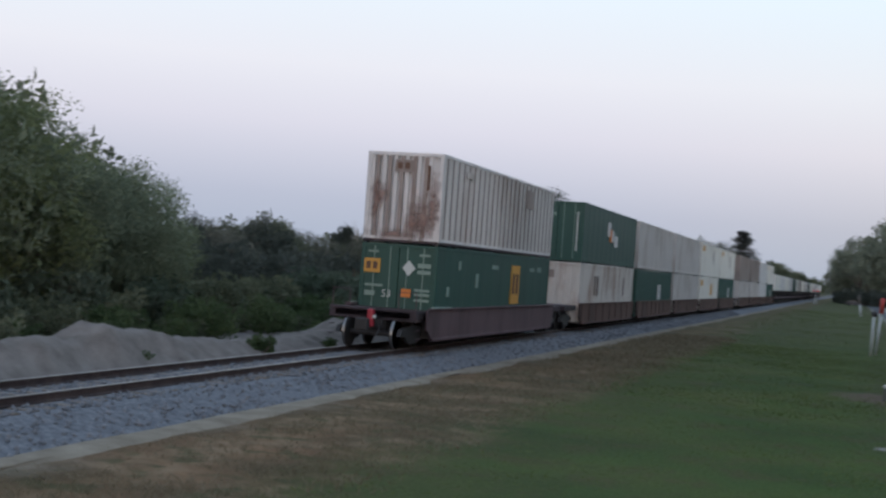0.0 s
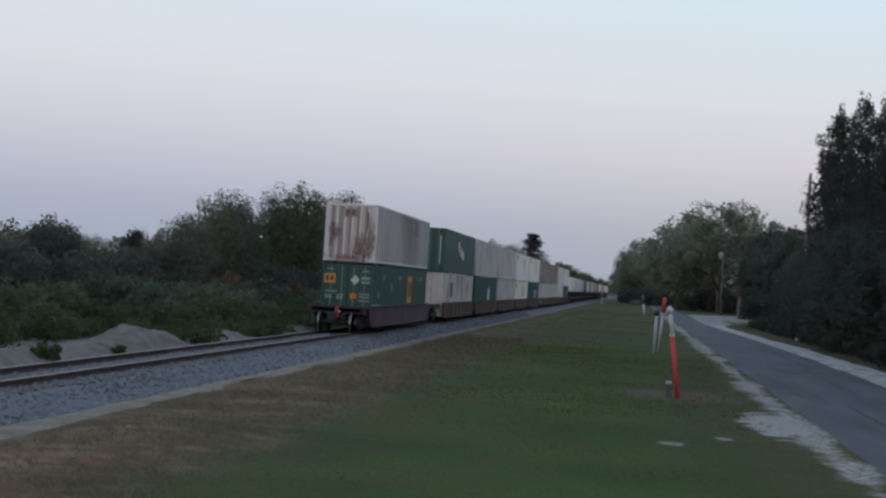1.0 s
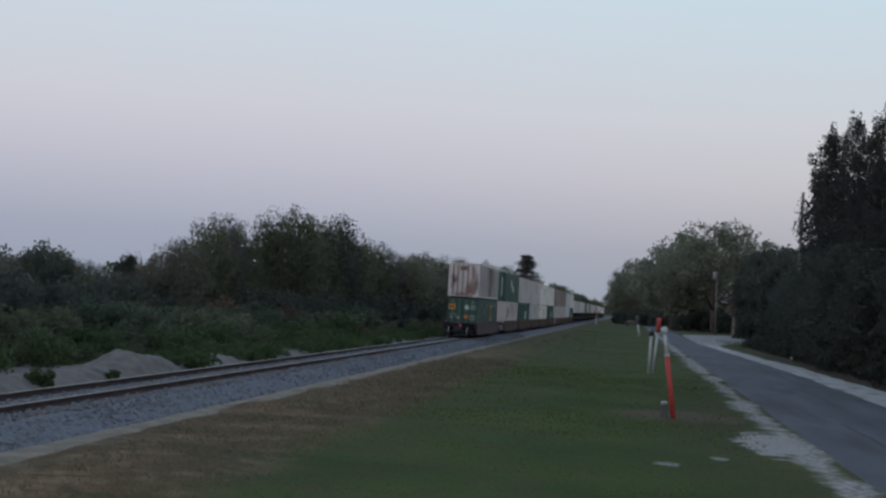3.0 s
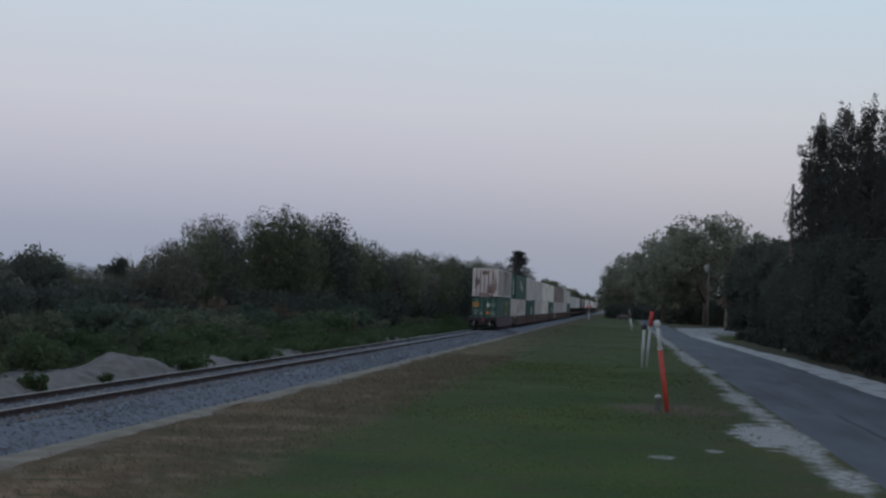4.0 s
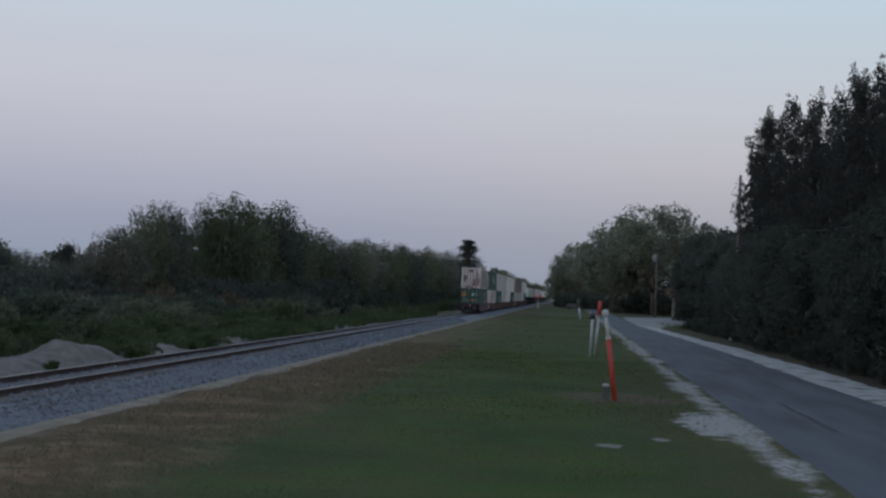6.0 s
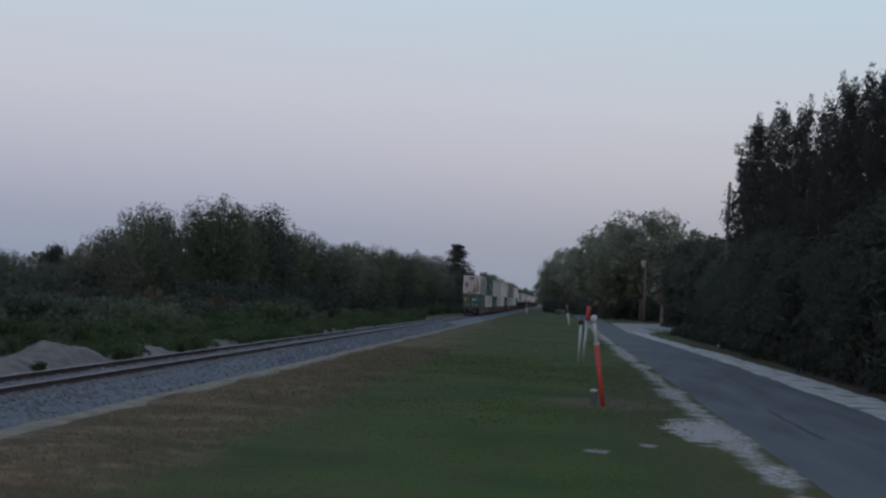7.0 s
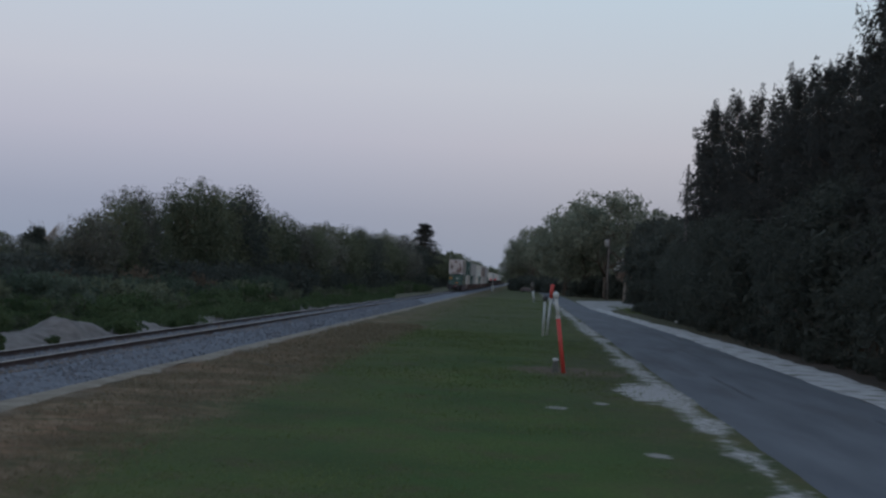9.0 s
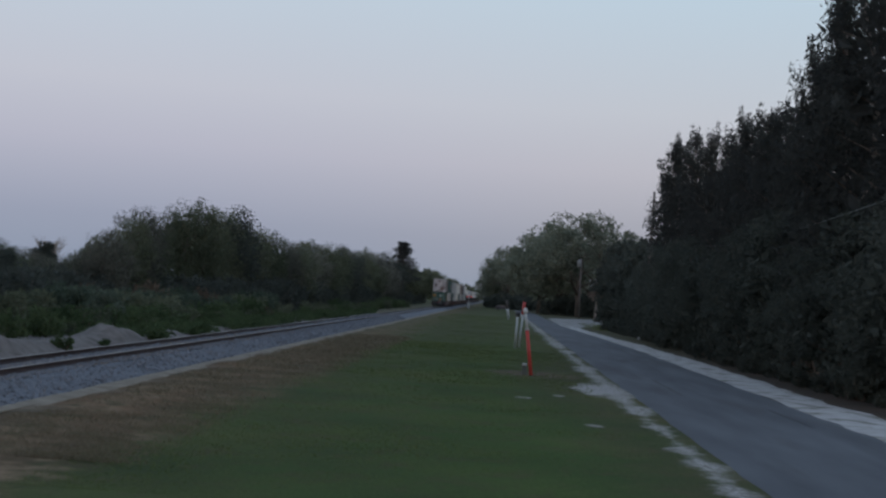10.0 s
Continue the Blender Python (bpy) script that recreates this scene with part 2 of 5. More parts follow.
M_PALEBARK = surface("pale_bark", [(0.16, 0.14, 0.12), (0.27, 0.245, 0.22), (0.36, 0.33, 0.30)], scale=2, rough=0.95, bump=0.5, stretch=(1, 1, 0.2))
M_OAK = leafy("oak_leaves", [(0.062, 0.076, 0.050), (0.110, 0.125, 0.080), (0.163, 0.177, 0.120)])
M_GREYOAK = leafy("dusty_oak_leaves", [(0.074, 0.078, 0.065), (0.135, 0.136, 0.111), (0.199, 0.195, 0.164)])
M_DUSTY = leafy("dusty_scrub_leaves", [(0.119, 0.143, 0.098), (0.175, 0.207, 0.137), (0.238, 0.273, 0.185)])
M_OLIVE = leafy("olive_leaves", [(0.110, 0.132, 0.066), (0.166, 0.196, 0.099), (0.228, 0.259, 0.146)])
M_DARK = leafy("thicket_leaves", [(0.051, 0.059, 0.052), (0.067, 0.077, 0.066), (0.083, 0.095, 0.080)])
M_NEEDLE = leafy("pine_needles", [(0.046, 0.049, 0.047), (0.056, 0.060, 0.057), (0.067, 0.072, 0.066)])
M_BUSH = leafy("bush_leaves", [(0.047, 0.074, 0.033), (0.076, 0.110, 0.051), (0.110, 0.148, 0.074)])
M_SAGE = leafy("grey_green_leaves", [(0.055, 0.078, 0.055), (0.085, 0.112, 0.080), (0.12, 0.145, 0.11)])
# far oak leaves, paled and greyed to carry distance haze in their colour
M_HAZEOAK = leafy("hazed_oak_leaves", [(0.102, 0.113, 0.090), (0.165, 0.185, 0.140), (0.244, 0.265, 0.202)])
M_RUSSET = leafy("russet_leaves", [(0.085, 0.066, 0.048), (0.120, 0.093, 0.068), (0.160, 0.124, 0.092)])
M_DEAD = leafy("dead_fronds", [(0.12, 0.09, 0.07), (0.22, 0.17, 0.14), (0.32, 0.26, 0.22)])
M_GRASS = leafy("lawn_blades", [(0.084, 0.118, 0.039), (0.103, 0.135, 0.047), (0.127, 0.153, 0.060)])
M_STRAW = leafy("dry_blades", [(0.132, 0.113, 0.072), (0.176, 0.148, 0.101), (0.229, 0.189, 0.132)])


# ---------------------------------------------------------------- mesh tools
def data(name, verts, faces, material=None, smooth=False):
    me = bpy.data.meshes.new(name)
    me.from_pydata(verts if isinstance(verts, list) else verts.tolist(), [], faces if isinstance(faces, list) else faces.tolist())
    if material:
        me.materials.append(material)
    if smooth:
        me.polygons.foreach_set("use_smooth", [True] * len(me.polygons))
    me.update()
    return me


def part(name, bm, material, parent=None, label="", smooth=False):
    """Links a bmesh or mesh as one object, under its thing if given."""
    if isinstance(bm, bmesh.types.BMesh):
        me = bpy.data.meshes.new(name)
        bm.to_mesh(me)
        bm.free()
        me.materials.append(material)
        if smooth:
            me.polygons.foreach_set("use_smooth", [True] * len(me.polygons))
    else:
        me = bm
    ob = new(name, me)
    if parent:
        ob.parent = parent
    if label:
        ob["label"] = label
    return ob


def box(bm, x0, x1, y0, y1, z0, z1, bevel=0.0):
    r = bmesh.ops.create_cube(bm, size=1, matrix=Matrix.Translation(((x0 + x1) / 2, (y0 + y1) / 2, (z0 + z1) / 2)) @ Matrix.Diagonal((x1 - x0, y1 - y0, z1 - z0, 1)))
    if bevel:
        es = list({e for v in r["verts"] for e in v.link_edges})
        bmesh.ops.bevel(bm, geom=es, offset=bevel, segments=1, affect="EDGES", profile=0.5)
    return bm


def boxes(*bs, bevel=0.0):
    bm = bmesh.new()
    for b in bs:
        box(bm, *b, bevel=bevel)
    return bm


def tube(bm, pts, radii, n=8, cap=True):
    """A tapered tube through points."""
    rings = []
    pts = [Vector(p) for p in pts]
    for i, p in enumerate(pts):
        d = (pts[min(i + 1, len(pts) - 1)] - pts[max(i - 1, 0)]).normalized()
        u = d.orthogonal().normalized()
        if rings:
            u = (last - d * last.dot(d)).normalized()
        last = u
        w = d.cross(u)
        rings.append([bm.verts.new(p + (u * math.cos(2 * math.pi * k / n) + w * math.sin(2 * math.pi * k / n)) * radii[i]) for k in range(n)])
    for a, b in zip(rings, rings[1:]):
        for k in range(n):
            bm.faces.new((a[k], a[(k + 1) % n], b[(k + 1) % n], b[k]))
    if cap:
        bm.faces.new(rings[-1])
        bm.faces.new(rings[0][::-1])
    return bm


def extrude(bm, profile, axis, a, b):
    """A closed profile of two coordinates drawn along the axis from a to b."""
    def at(p, t):
        return {"x": (t, p[0], p[1]), "y": (p[0], t, p[1]), "z": (p[0], p[1], t)}[axis]
    va, vb = [bm.verts.new(at(p, a)) for p in profile], [bm.verts.new(at(p, b)) for p in profile]
    k = len(profile)
    for i in range(k):
        bm.faces.new((va[i], va[(i + 1) % k], vb[(i + 1) % k], vb[i]))
    bm.faces.new(va[::-1])
    bm.faces.new(vb)
    bmesh.ops.recalc_face_normals(bm, faces=bm.faces)
    return bm


def sheet(name, left, right, ys, material, z=0.0, cols=6, rough=0.0, edge=0.0, thick=0.0, seed=1):
    """A strip of ground along y between two edges, each a function of y, with uneven edges."""
    verts, faces = [], []
    for y in ys:
        a, b = left(y), right(y)
        for c in range(cols + 1):
            f = c / cols
            x = a + (b - a) * f
            if c in (0, cols):
                x += edge * noise.noise((y * 0.7, c * 9.1, seed)) + 0.5 * edge * noise.noise((y * 2.3, c * 5.1, seed))
            zz = z + rough * noise.noise((x * 0.8, y * 0.8, seed))
            if c in (0, cols) and thick:
                zz = z - thick
            verts.append((x, y, zz))
    k = cols + 1
    for j in range(len(ys) - 1):
        for c in range(cols):
            faces.append((j * k + c, j * k + c + 1, (j + 1) * k + c + 1, (j + 1) * k + c))
    return new(name, data(name, verts, faces, material, smooth=True))


def steps(a, b, first, grow=1.04):
    out, d = [a], first
    while out[-1] < b:
        out.append(min(b, out[-1] + d))
        d *= grow
    return out


def flakes(rng, centres, size, aspect=1.0, droop=0.0):
    """Leaf blades: one bent rhomb at every centre, turned at random. droop 1 hangs them."""
    n = len(centres)
    d = rng.normal(size=(n, 3))
    d[:, 2] = d[:, 2] * (1 - droop) - 2.0 * droop
    d /= np.linalg.norm(d, axis=1)[:, None]
    e = rng.normal(size=(n, 3))
    e -= (e * d).sum(1)[:, None] * d
    e /= np.linalg.norm(e, axis=1)[:, None]
    s = size * rng.uniform(0.6, 1.4, n)[:, None]
    a, b = d * s, e * s * 0.5 / aspect
    bend = np.cross(d, e) * s * 0.2
    v = np.stack([centres - a, centres + b + bend, centres + a, centres - b + bend], 1).reshape(-1, 3)
    f = np.arange(4 * n).reshape(-1, 4)
    return v, f


def puffs(rng, centres, radii, count, shell=0.55):
    """Points spread over a set of ellipsoids, denser to their outside."""
    w = np.prod(radii, axis=1) ** (2 / 3)
    k = rng.choice(len(centres), size=count, p=w / w.sum())
    d = rng.normal(size=(count, 3))
    d /= np.linalg.norm(d, axis=1)[:, None]
    r = shell + (1 - shell) * rng.random(count) ** 0.7
    r *= rng.uniform(0.8, 1.06, count)
    return centres[k] + d * radii[k] * r[:, None]


# ---------------------------------------------------------------- ground, track and road
def make_ground():
    xs = sorted(set([-2500, -1200, -600, -300, -150, -90, -60, -45] + list(range(-36, 25, 1)) + [26, 30, 36, 45, 60, 90, 150, 300, 600, 1200, 2500]))
    ys = [-400, -150, -60, -30] + steps(-15, 420, 1.2, 1.022) + [600, 900, 1400, 2200, 3500, 4500]
    verts = []
    for y in ys:
        for x in xs:
            z = 0.0
            if -22 < x < 4 and 5 < y < 400:
                z = 0.04 * noise.noise((x * 0.35, y * 0.35, 0)) + 0.05 * noise.noise((x * 0.09, y * 0.09, 3))
            if x < -24:
                z = 0.3 * noise.noise((x * 0.05, y * 0.05, 7))
            if -12 < x < 4 and 190 < y < 340:     # low grassed hump before the level crossing
                z += 0.22 * math.exp(-((y - 262) / 26) ** 2 - ((x + 3) / 4) ** 2)
            verts.append((x, y, z))
    k = len(xs)
    faces = [(j * k + i, j * k + i + 1, (j + 1) * k + i + 1, (j + 1) * k + i) for j in range(len(ys) - 1) for i in range(k - 1)]
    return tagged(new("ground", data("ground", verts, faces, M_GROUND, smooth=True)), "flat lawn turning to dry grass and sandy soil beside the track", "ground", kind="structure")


make_ground()


def ballast_height(d):
    """Height of the ballast at distance d to the near or far side of the track's centre."""
    a = abs(d)
    return 0.368 if a < 1.45 else 0.368 - (a - 1.45) / 1.07 * 0.385


def make_ballast():
    ds = [-2.55, -2.3, -2.0, -1.6, -1.2, -0.6, 0, 0.6, 1.2, 1.6, 1.8, 2.0, 2.2, 2.4, 2.55]
    ys = steps(-60, 1500, 0.7, 1.02)
    verts = [(TRACK + d + 0.12 * noise.noise((d, y * 0.6, 2)), y, ballast_height(d) + 0.035 * noise.noise((d * 3, y * 3, 1))) for y in ys for d in ds]
    k = len(ds)
    faces = [(j * k + i, j * k + i + 1, (j + 1) * k + i + 1, (j + 1) * k + i) for j in range(len(ys) - 1) for i in range(k - 1)]
    return tagged(new("ballast_bed", data("ballast_bed", verts, faces, M_BED)), "grey crushed stone ballast bank under the track", "ballast", kind="structure")


make_ballast()


def make_stones():
    """Loose stones on the near stretch of ballast."""
    rng = np.random.default_rng(5)
    bm = bmesh.new()
    bmesh.ops.create_icosphere(bm, subdivisions=1, radius=1)
    base = np.array([v.co[:] for v in bm.verts])
    tri = np.array([[v.index for v in f.verts] for f in bm.faces])
    bm.free()
    vs, fs, n = [], [], 13500
    for i in range(n):
        y = 7 + 140 * rng.random() ** 1.75
        d = rng.uniform(-2.2, 2.5)
        if abs(abs(d) - 0.755) < 0.09:
            continue
        s = rng.uniform(0.018, 0.042) * (1 + y / 90)
        q = Euler(rng.uniform(0, 6.3, 3)).to_matrix()
        v = base * (s * rng.uniform(0.6, 1.3, 3)) * rng.uniform(0.8, 1.2, (len(base), 1))
        v = v @ np.array(q) + np.array([TRACK + d, y, ballast_height(d) + s * 0.35])
        fs.append(tri + 12 * len(vs))
        vs.append(v)
    return tagged(new("ballast_stones", data("ballast_stones", np.concatenate(vs), np.concatenate(fs), M_STONE)), "loose angular grey ballast stones", "stones", kind="stuff")


make_stones()


def make_track():
    track = tagged(new("railway_track"), "single railway track with rusty rails on timber ties in grey ballast", "railway track", kind="structure")
    t = RAIL
    prof = [(-0.07, t - 0.17), (0.07, t - 0.17), (0.07, t - 0.155), (0.012, t - 0.13), (0.012, t - 0.045), (0.036, t - 0.035), (0.036, t - 0.012), (-0.036, t - 0.012), (-0.036, t - 0.035), (-0.012, t - 0.045), (-0.012, t - 0.13), (-0.07, t - 0.155)]
    head = [(-0.037, t - 0.012), (0.037, t - 0.012), (0.034, t - 0.002), (0.024, t), (-0.024, t), (-0.034, t - 0.002)]
    for s in (-1, 1):
        x = TRACK + s * 0.755
        rail = part("rail", extrude(bmesh.new(), [(x + a, b) for a, b in prof], "y", -60, 1500), M_RAILSIDE, track, "rusty brown steel rail")
        part("rail_head", extrude(bmesh.new(), [(x + a, b) for a, b in head], "y", -60, 1500), M_RAILHEAD, rail, "worn rail head")
    tie = data("tie", *cube_data(2.6, 0.22, 0.17), M_TIE)
    rng = random.Random(3)
    for i in range(260):
        o = new("tie", tie)
        o.parent = track
        o.location = (TRACK + rng.uniform(-0.03, 0.03), 8 + i * 0.53, t - 0.17 - 0.085 + rng.uniform(-0.004, 0.001))
        o.rotation_euler[2] = rng.uniform(-0.02, 0.02)
    return track


def cube_data(x, y, z):
    v = [(a * x / 2, b * y / 2, c * z / 2) for a in (-1, 1) for b in (-1, 1) for c in (-1, 1)]
    f = [(0, 1, 3, 2), (4, 6, 7, 5), (0, 4, 5, 1), (2, 3, 7, 6), (0, 2, 6, 4), (1, 5, 7, 3)]
    return v, f


def between(table):
    """A smooth edge through a few (y, x) marks."""
    ys, xs = [a for a, _ in table], [b for _, b in table]
    return lambda y: float(np.interp(y, ys, xs))


make_track()
tagged(sheet("dirt_strip", lambda y: TRACK + 2.3, lambda y: TRACK + 3.12, steps(-30, 420, 0.5, 1.015), M_DIRT, z=0.03, cols=4, rough=0.02, edge=0.5, thick=0.045, seed=4), "tan bare dirt strip along the toe of the ballast", "dirt strip", kind="structure")

ROAD_L = between([(-60, 4.85), (160, 4.75), (300, 4.4), (420, 3.6)])
ROAD_R = between([(-60, 11.0), (30, 10.95), (56, 10.85), (86, 10.7), (104, 10.4), (120, 10.0), (150, 9.1), (165, 8.7), (300, 8.8), (420, 8.0)])
SHOULDER = between([(-60, 12.7), (40, 12.8), (68, 12.75), (98, 12.1), (120, 11.2), (145, 10.5), (165, 10.2), (300, 10.2)])
tagged(sheet("road", ROAD_L, ROAD_R, steps(-60, 420, 0.6, 1.015), M_ROAD, z=0.05, cols=8, rough=0.012, edge=0.16, thick=0.07, seed=9), "narrow worn grey asphalt road with ragged edges", "road", kind="structure")
tagged(sheet("sand_shoulder_right", lambda y: ROAD_R(y) - 0.35, lambda y: SHOULDER(y) + 0.1, steps(-60, 170, 0.5, 1.015), M_SHELL, z=0.03, cols=5, rough=0.0, edge=0.4, thick=0.012, seed=12), "pale crushed shell shoulder along the road", "shoulder", kind="structure")
tagged(sheet("driveway", lambda y: 8.3 + max(0.0, y - 238) * 0.47, between([(152, 8.9), (167, 12.0), (178, 14.0), (205, 20.0), (215, 22.0), (235, 28.0), (262, 31.0), (272, 29.0), (278, 27.2)]), steps(152, 278, 1.5, 1.0), M_DRIVE, z=0.028, cols=10, rough=0.02, edge=0.6, thick=0.05, seed=15), "wide pale crushed shell driveway joining the road", "driveway", kind="structure")


def make_seams():
    """Dark tar seams and cracks along the asphalt."""
    for k, (x, y0, y1, w) in enumerate([(6.95, 35, 44, 0.07), (8.2, 50, 64, 0.05), (8.9, 68, 92, 0.08), (9.3, 24, 30, 0.04)]):
        path = lambda y, x=x, k=k: x + 0.14 * noise.noise((y * 0.25, k * 4.0, 3)) + 0.08 * noise.noise((y * 1.7, k, 5))
        tagged(sheet("tar_seam", lambda y, w=w: path(y) - w, lambda y, w=w: path(y) + w, steps(y0, y1, 0.35, 1.0), M_TAR, z=0.068, cols=2, seed=k), "dark crack sealed with tar in the asphalt", "tar seam", "tar seams in the road", kind="structure")


make_seams()


def make_bank():
    """Uneven bank of dumped sand along the far side of the track."""
    crest = between([(12, 0.5), (20, 0.85), (26, 0.78), (28.3, 0.84), (29.4, 1.18), (30.6, 0.96), (33.7, 0.62), (37.3, 0.46), (40.2, 0.36), (42.5, 0.40), (44.6, 0.50), (46.4, 0.86), (48.2, 0.74), (50, 0.44),
                     (53.5, 0.12), (55.6, 0.22), (57.3, 0.44), (59.3, 0.20), (61.5, 0.10), (65, 0.20), (68, 0.36), (71, 0.26), (74, 0.10), (90, 0.05), (96, 0.4), (104, 0.3), (112, 0.05), (125, 0.0)])
    ys, xs = steps(12, 125, 0.20, 1.005), np.linspace(-22.5, -16.7, 50)
    verts = []
    for y in ys:
        for x in xs:
            wob = 0.35 * noise.noise((y * 0.45, 3.0, 1)) + 0.15 * noise.noise((y * 1.5, 7.0, 1))
            rise = min(1.0, max(0.0, (-16.95 + wob - x) / 1.35))
            back = 1 - 0.8 * min(1.0, max(0.0, (-18.75 - x) / 1.5))
            e = rise * rise * (3 - 2 * rise) * back
            z = crest(y) * e * (1 + 0.25 * noise.noise((x * 0.7, y * 0.55, 4)))
            z += min(1.0, rise * 2.5, back) * (0.10 * noise.noise((x * 1.1, y * 1.1, 2)) + 0.09 * noise.noise((x * 2.6, y * 2.6, 5)) + 0.06 * noise.noise((x * 5.7, y * 5.7, 8)))
            verts.append((x, y, z - 0.02))
    k = len(xs)
    faces = [(j * k + i, j * k + i + 1, (j + 1) * k + i + 1, (j + 1) * k + i) for j in range(len(ys) - 1) for i in range(k - 1)]
    tagged(new("sand_bank", data("sand_bank", verts, faces, M_SAND, smooth=True)), "uneven bank of dumped grey sand beside the track", "sand bank", kind="structure")


make_bank()


def make_blades(name, label, material, count, x0, x1, y0, y1, height, seed, lean=0.4):
    rng = np.random.default_rng(seed)
    x = rng.uniform(x0, x1, count)
    y = y0 + (y1 - y0) * rng.random(count) ** 1.6
    keep = np.array([noise.noise((a * 0.5, b * 0.5, seed)) + 0.35 * noise.noise((a * 1.9, b * 1.9, seed)) > -0.12 - 0.5 * u for a, b, u in zip(x, y, rng.random(count))])
    edge = np.minimum(x - x0, x1 - x)
    keep &= edge > rng.random(count) * 1.2
    x, y = x[keep], y[keep]
    n = len(x)
    a = rng.uniform(0, 2 * math.pi, n)
    h = height * rng.uniform(0.5, 1.3, n) * np.minimum(0.8 + y / 80, 1.7)
    w = 0.009 * (0.7 + y / 30)
    base = np.stack([x, y, np.full(n, -0.02)], 1)
    side = np.stack([np.cos(a) * w, np.sin(a) * w, np.zeros(n)], 1)
    tip = base + np.stack([rng.normal(0, lean, n) * h, rng.normal(0, lean, n) * h, h + 0.02], 1)
    v = np.stack([base - side, base + side, tip], 1).reshape(-1, 3)
    return tagged(new(name, data(name, v, np.arange(3 * n).reshape(-1, 3), material)), label, "grass", kind="stuff")


make_blades("lawn_grass", "short mown green lawn grass", M_GRASS, 60000, -7.6, 3.9, 5, 75, 0.03, 21, 2.2)
make_blades("dry_grass", "dry brown straw grass along the track", M_STRAW, 34000, -10.9, -6.0, 8, 80, 0.09, 22, 1.3)
make_blades("far_lawn_grass", "dull green grass farther along the lawn", M_GRASS, 24000, -9.5, 4.4, 55, 230, 0.03, 24, 2.2)
make_blades("verge_grass", "thin grass among sand at the road edge", M_GRASS, 3000, 2.6, 5.1, 8, 110, 0.04, 23, 2.0)
make_blades("island_grass", "green grass between the driveway and the road", M_GRASS, 1500, 11.6, 19.0, 150, 196, 0.10, 26)


# ---------------------------------------------------------------- the train
def paint(name, c, rust=None, amount=(0.56, 0.74), rough=0.55, streak=(1, 1, 0.35)):
    lo, hi = tuple(v * 0.8 for v in c), tuple(min(1, v * 1.12) for v in c)
    return surface(name, [lo, c, hi], scale=0.8, rough=rough, bump=0.06, fine=12, stretch=streak, dirt=rust, dirt_scale=1.1, dirt_at=amount)


P_WHITE = paint("aged_white_paint", (0.55, 0.545, 0.55), (0.24, 0.17, 0.14), (0.60, 0.84))
P_RUSTWHITE = paint("rust_streaked_white", (0.60, 0.59, 0.595), (0.34, 0.27, 0.24), (0.56, 0.80))
P_SIDEWHITE = paint("chalky_white_side", (0.55, 0.532, 0.522), (0.36, 0.31, 0.285), (0.54, 0.84))
P_CREAM = paint("stained_cream_paint", (0.53, 0.50, 0.47), (0.26, 0.17, 0.13), (0.50, 0.70))
P_DARKMAROON = paint("dark_maroon_paint", (0.058, 0.045, 0.052), (0.022, 0.019, 0.021), (0.4, 0.7), rough=0.8)
P_GREY = paint("pale_grey_paint", (0.46, 0.438, 0.425), (0.25, 0.20, 0.17), (0.52, 0.78))
P_CLEAN = paint("bright_white_paint", (0.68, 0.66, 0.61), (0.32, 0.26, 0.2), (0.58, 0.84))
P_GREEN = paint("dark_green_paint", (0.013, 0.062, 0.050), (0.026, 0.066, 0.056), (0.58, 0.8))
P_BROWN = paint("dull_brown_paint", (0.24, 0.20, 0.185), (0.12, 0.08, 0.07), (0.5, 0.8))
P_CAR = paint("sooty_maroon_paint", (0.104, 0.072, 0.081), (0.062, 0.045, 0.051), (0.45, 0.75), rough=0.75)
P_CARRED = paint("dusty_red_brown_paint", (0.108, 0.066, 0.057), (0.055, 0.040, 0.037), (0.45, 0.72), rough=0.75)
P_BLACK = paint("black_grease", (0.018, 0.017, 0.018), rough=0.7)
P_STEEL = surface("bright_wheel_tread", [(0.12, 0.12, 0.12), (0.26, 0.26, 0.26)], rough=0.3, metal=0.9, bump=0.05)
P_YELLOW = paint("yellow_panel", (0.52, 0.27, 0.045), rough=0.5)
P_ORANGE = paint("orange_panel", (0.55, 0.17, 0.03), rough=0.5)
P_MARK = paint("white_marking", (0.46, 0.50, 0.49), rough=0.5)
P_DIM = paint("faded_marking", (0.19, 0.27, 0.24), rough=0.6)
P_INK = paint("brown_ink", (0.10, 0.05, 0.03), rough=0.6)
L_MARKER = lit("marker_red", (0.26, 0.018, 0.032), 0.02)
TRAIN = []          # every moving thing, with its place at the start
REAR = 39.8         # rear of the last container at the start
CW, CL, CH = 2.59, 16.15, 2.90


def plate(parent, name, mat, face, u0, u1, z0, z1, off=0.012, label=""):
    """A thin painted panel on a container: face 'end' (u across) or 'side' (u along), z up from its base."""
    if face == "end":
        bm = boxes((u0, u1, -off, 0.004, z0, z1))
    else:
        bm = boxes((CW / 2 - 0.004, CW / 2 + off, u0, u1, z0, z1))
    return part(name, bm, mat, parent, label)


def figures(parent, text, mat, size, at, turn):
    """Readable figures as a solid mesh."""
    cu = bpy.data.curves.new("figures", "FONT")
    cu.body, cu.size, cu.extrude = text, size, 0.004
    tmp = bpy.data.objects.new("figures_curve", cu)
    scene.collection.objects.link(tmp)
    me = bpy.data.meshes.new_from_object(tmp.evaluated_get(bpy.context.evaluated_depsgraph_get()))
    bpy.data.objects.remove(tmp)
    me.materials.clear()
    me.materials.append(mat)
    ob = part("figures", me, mat, parent)
    ob.matrix_basis = Matrix.Translation(at) @ Euler([radians(a) for a in turn]).to_matrix().to_4x4()
    return ob


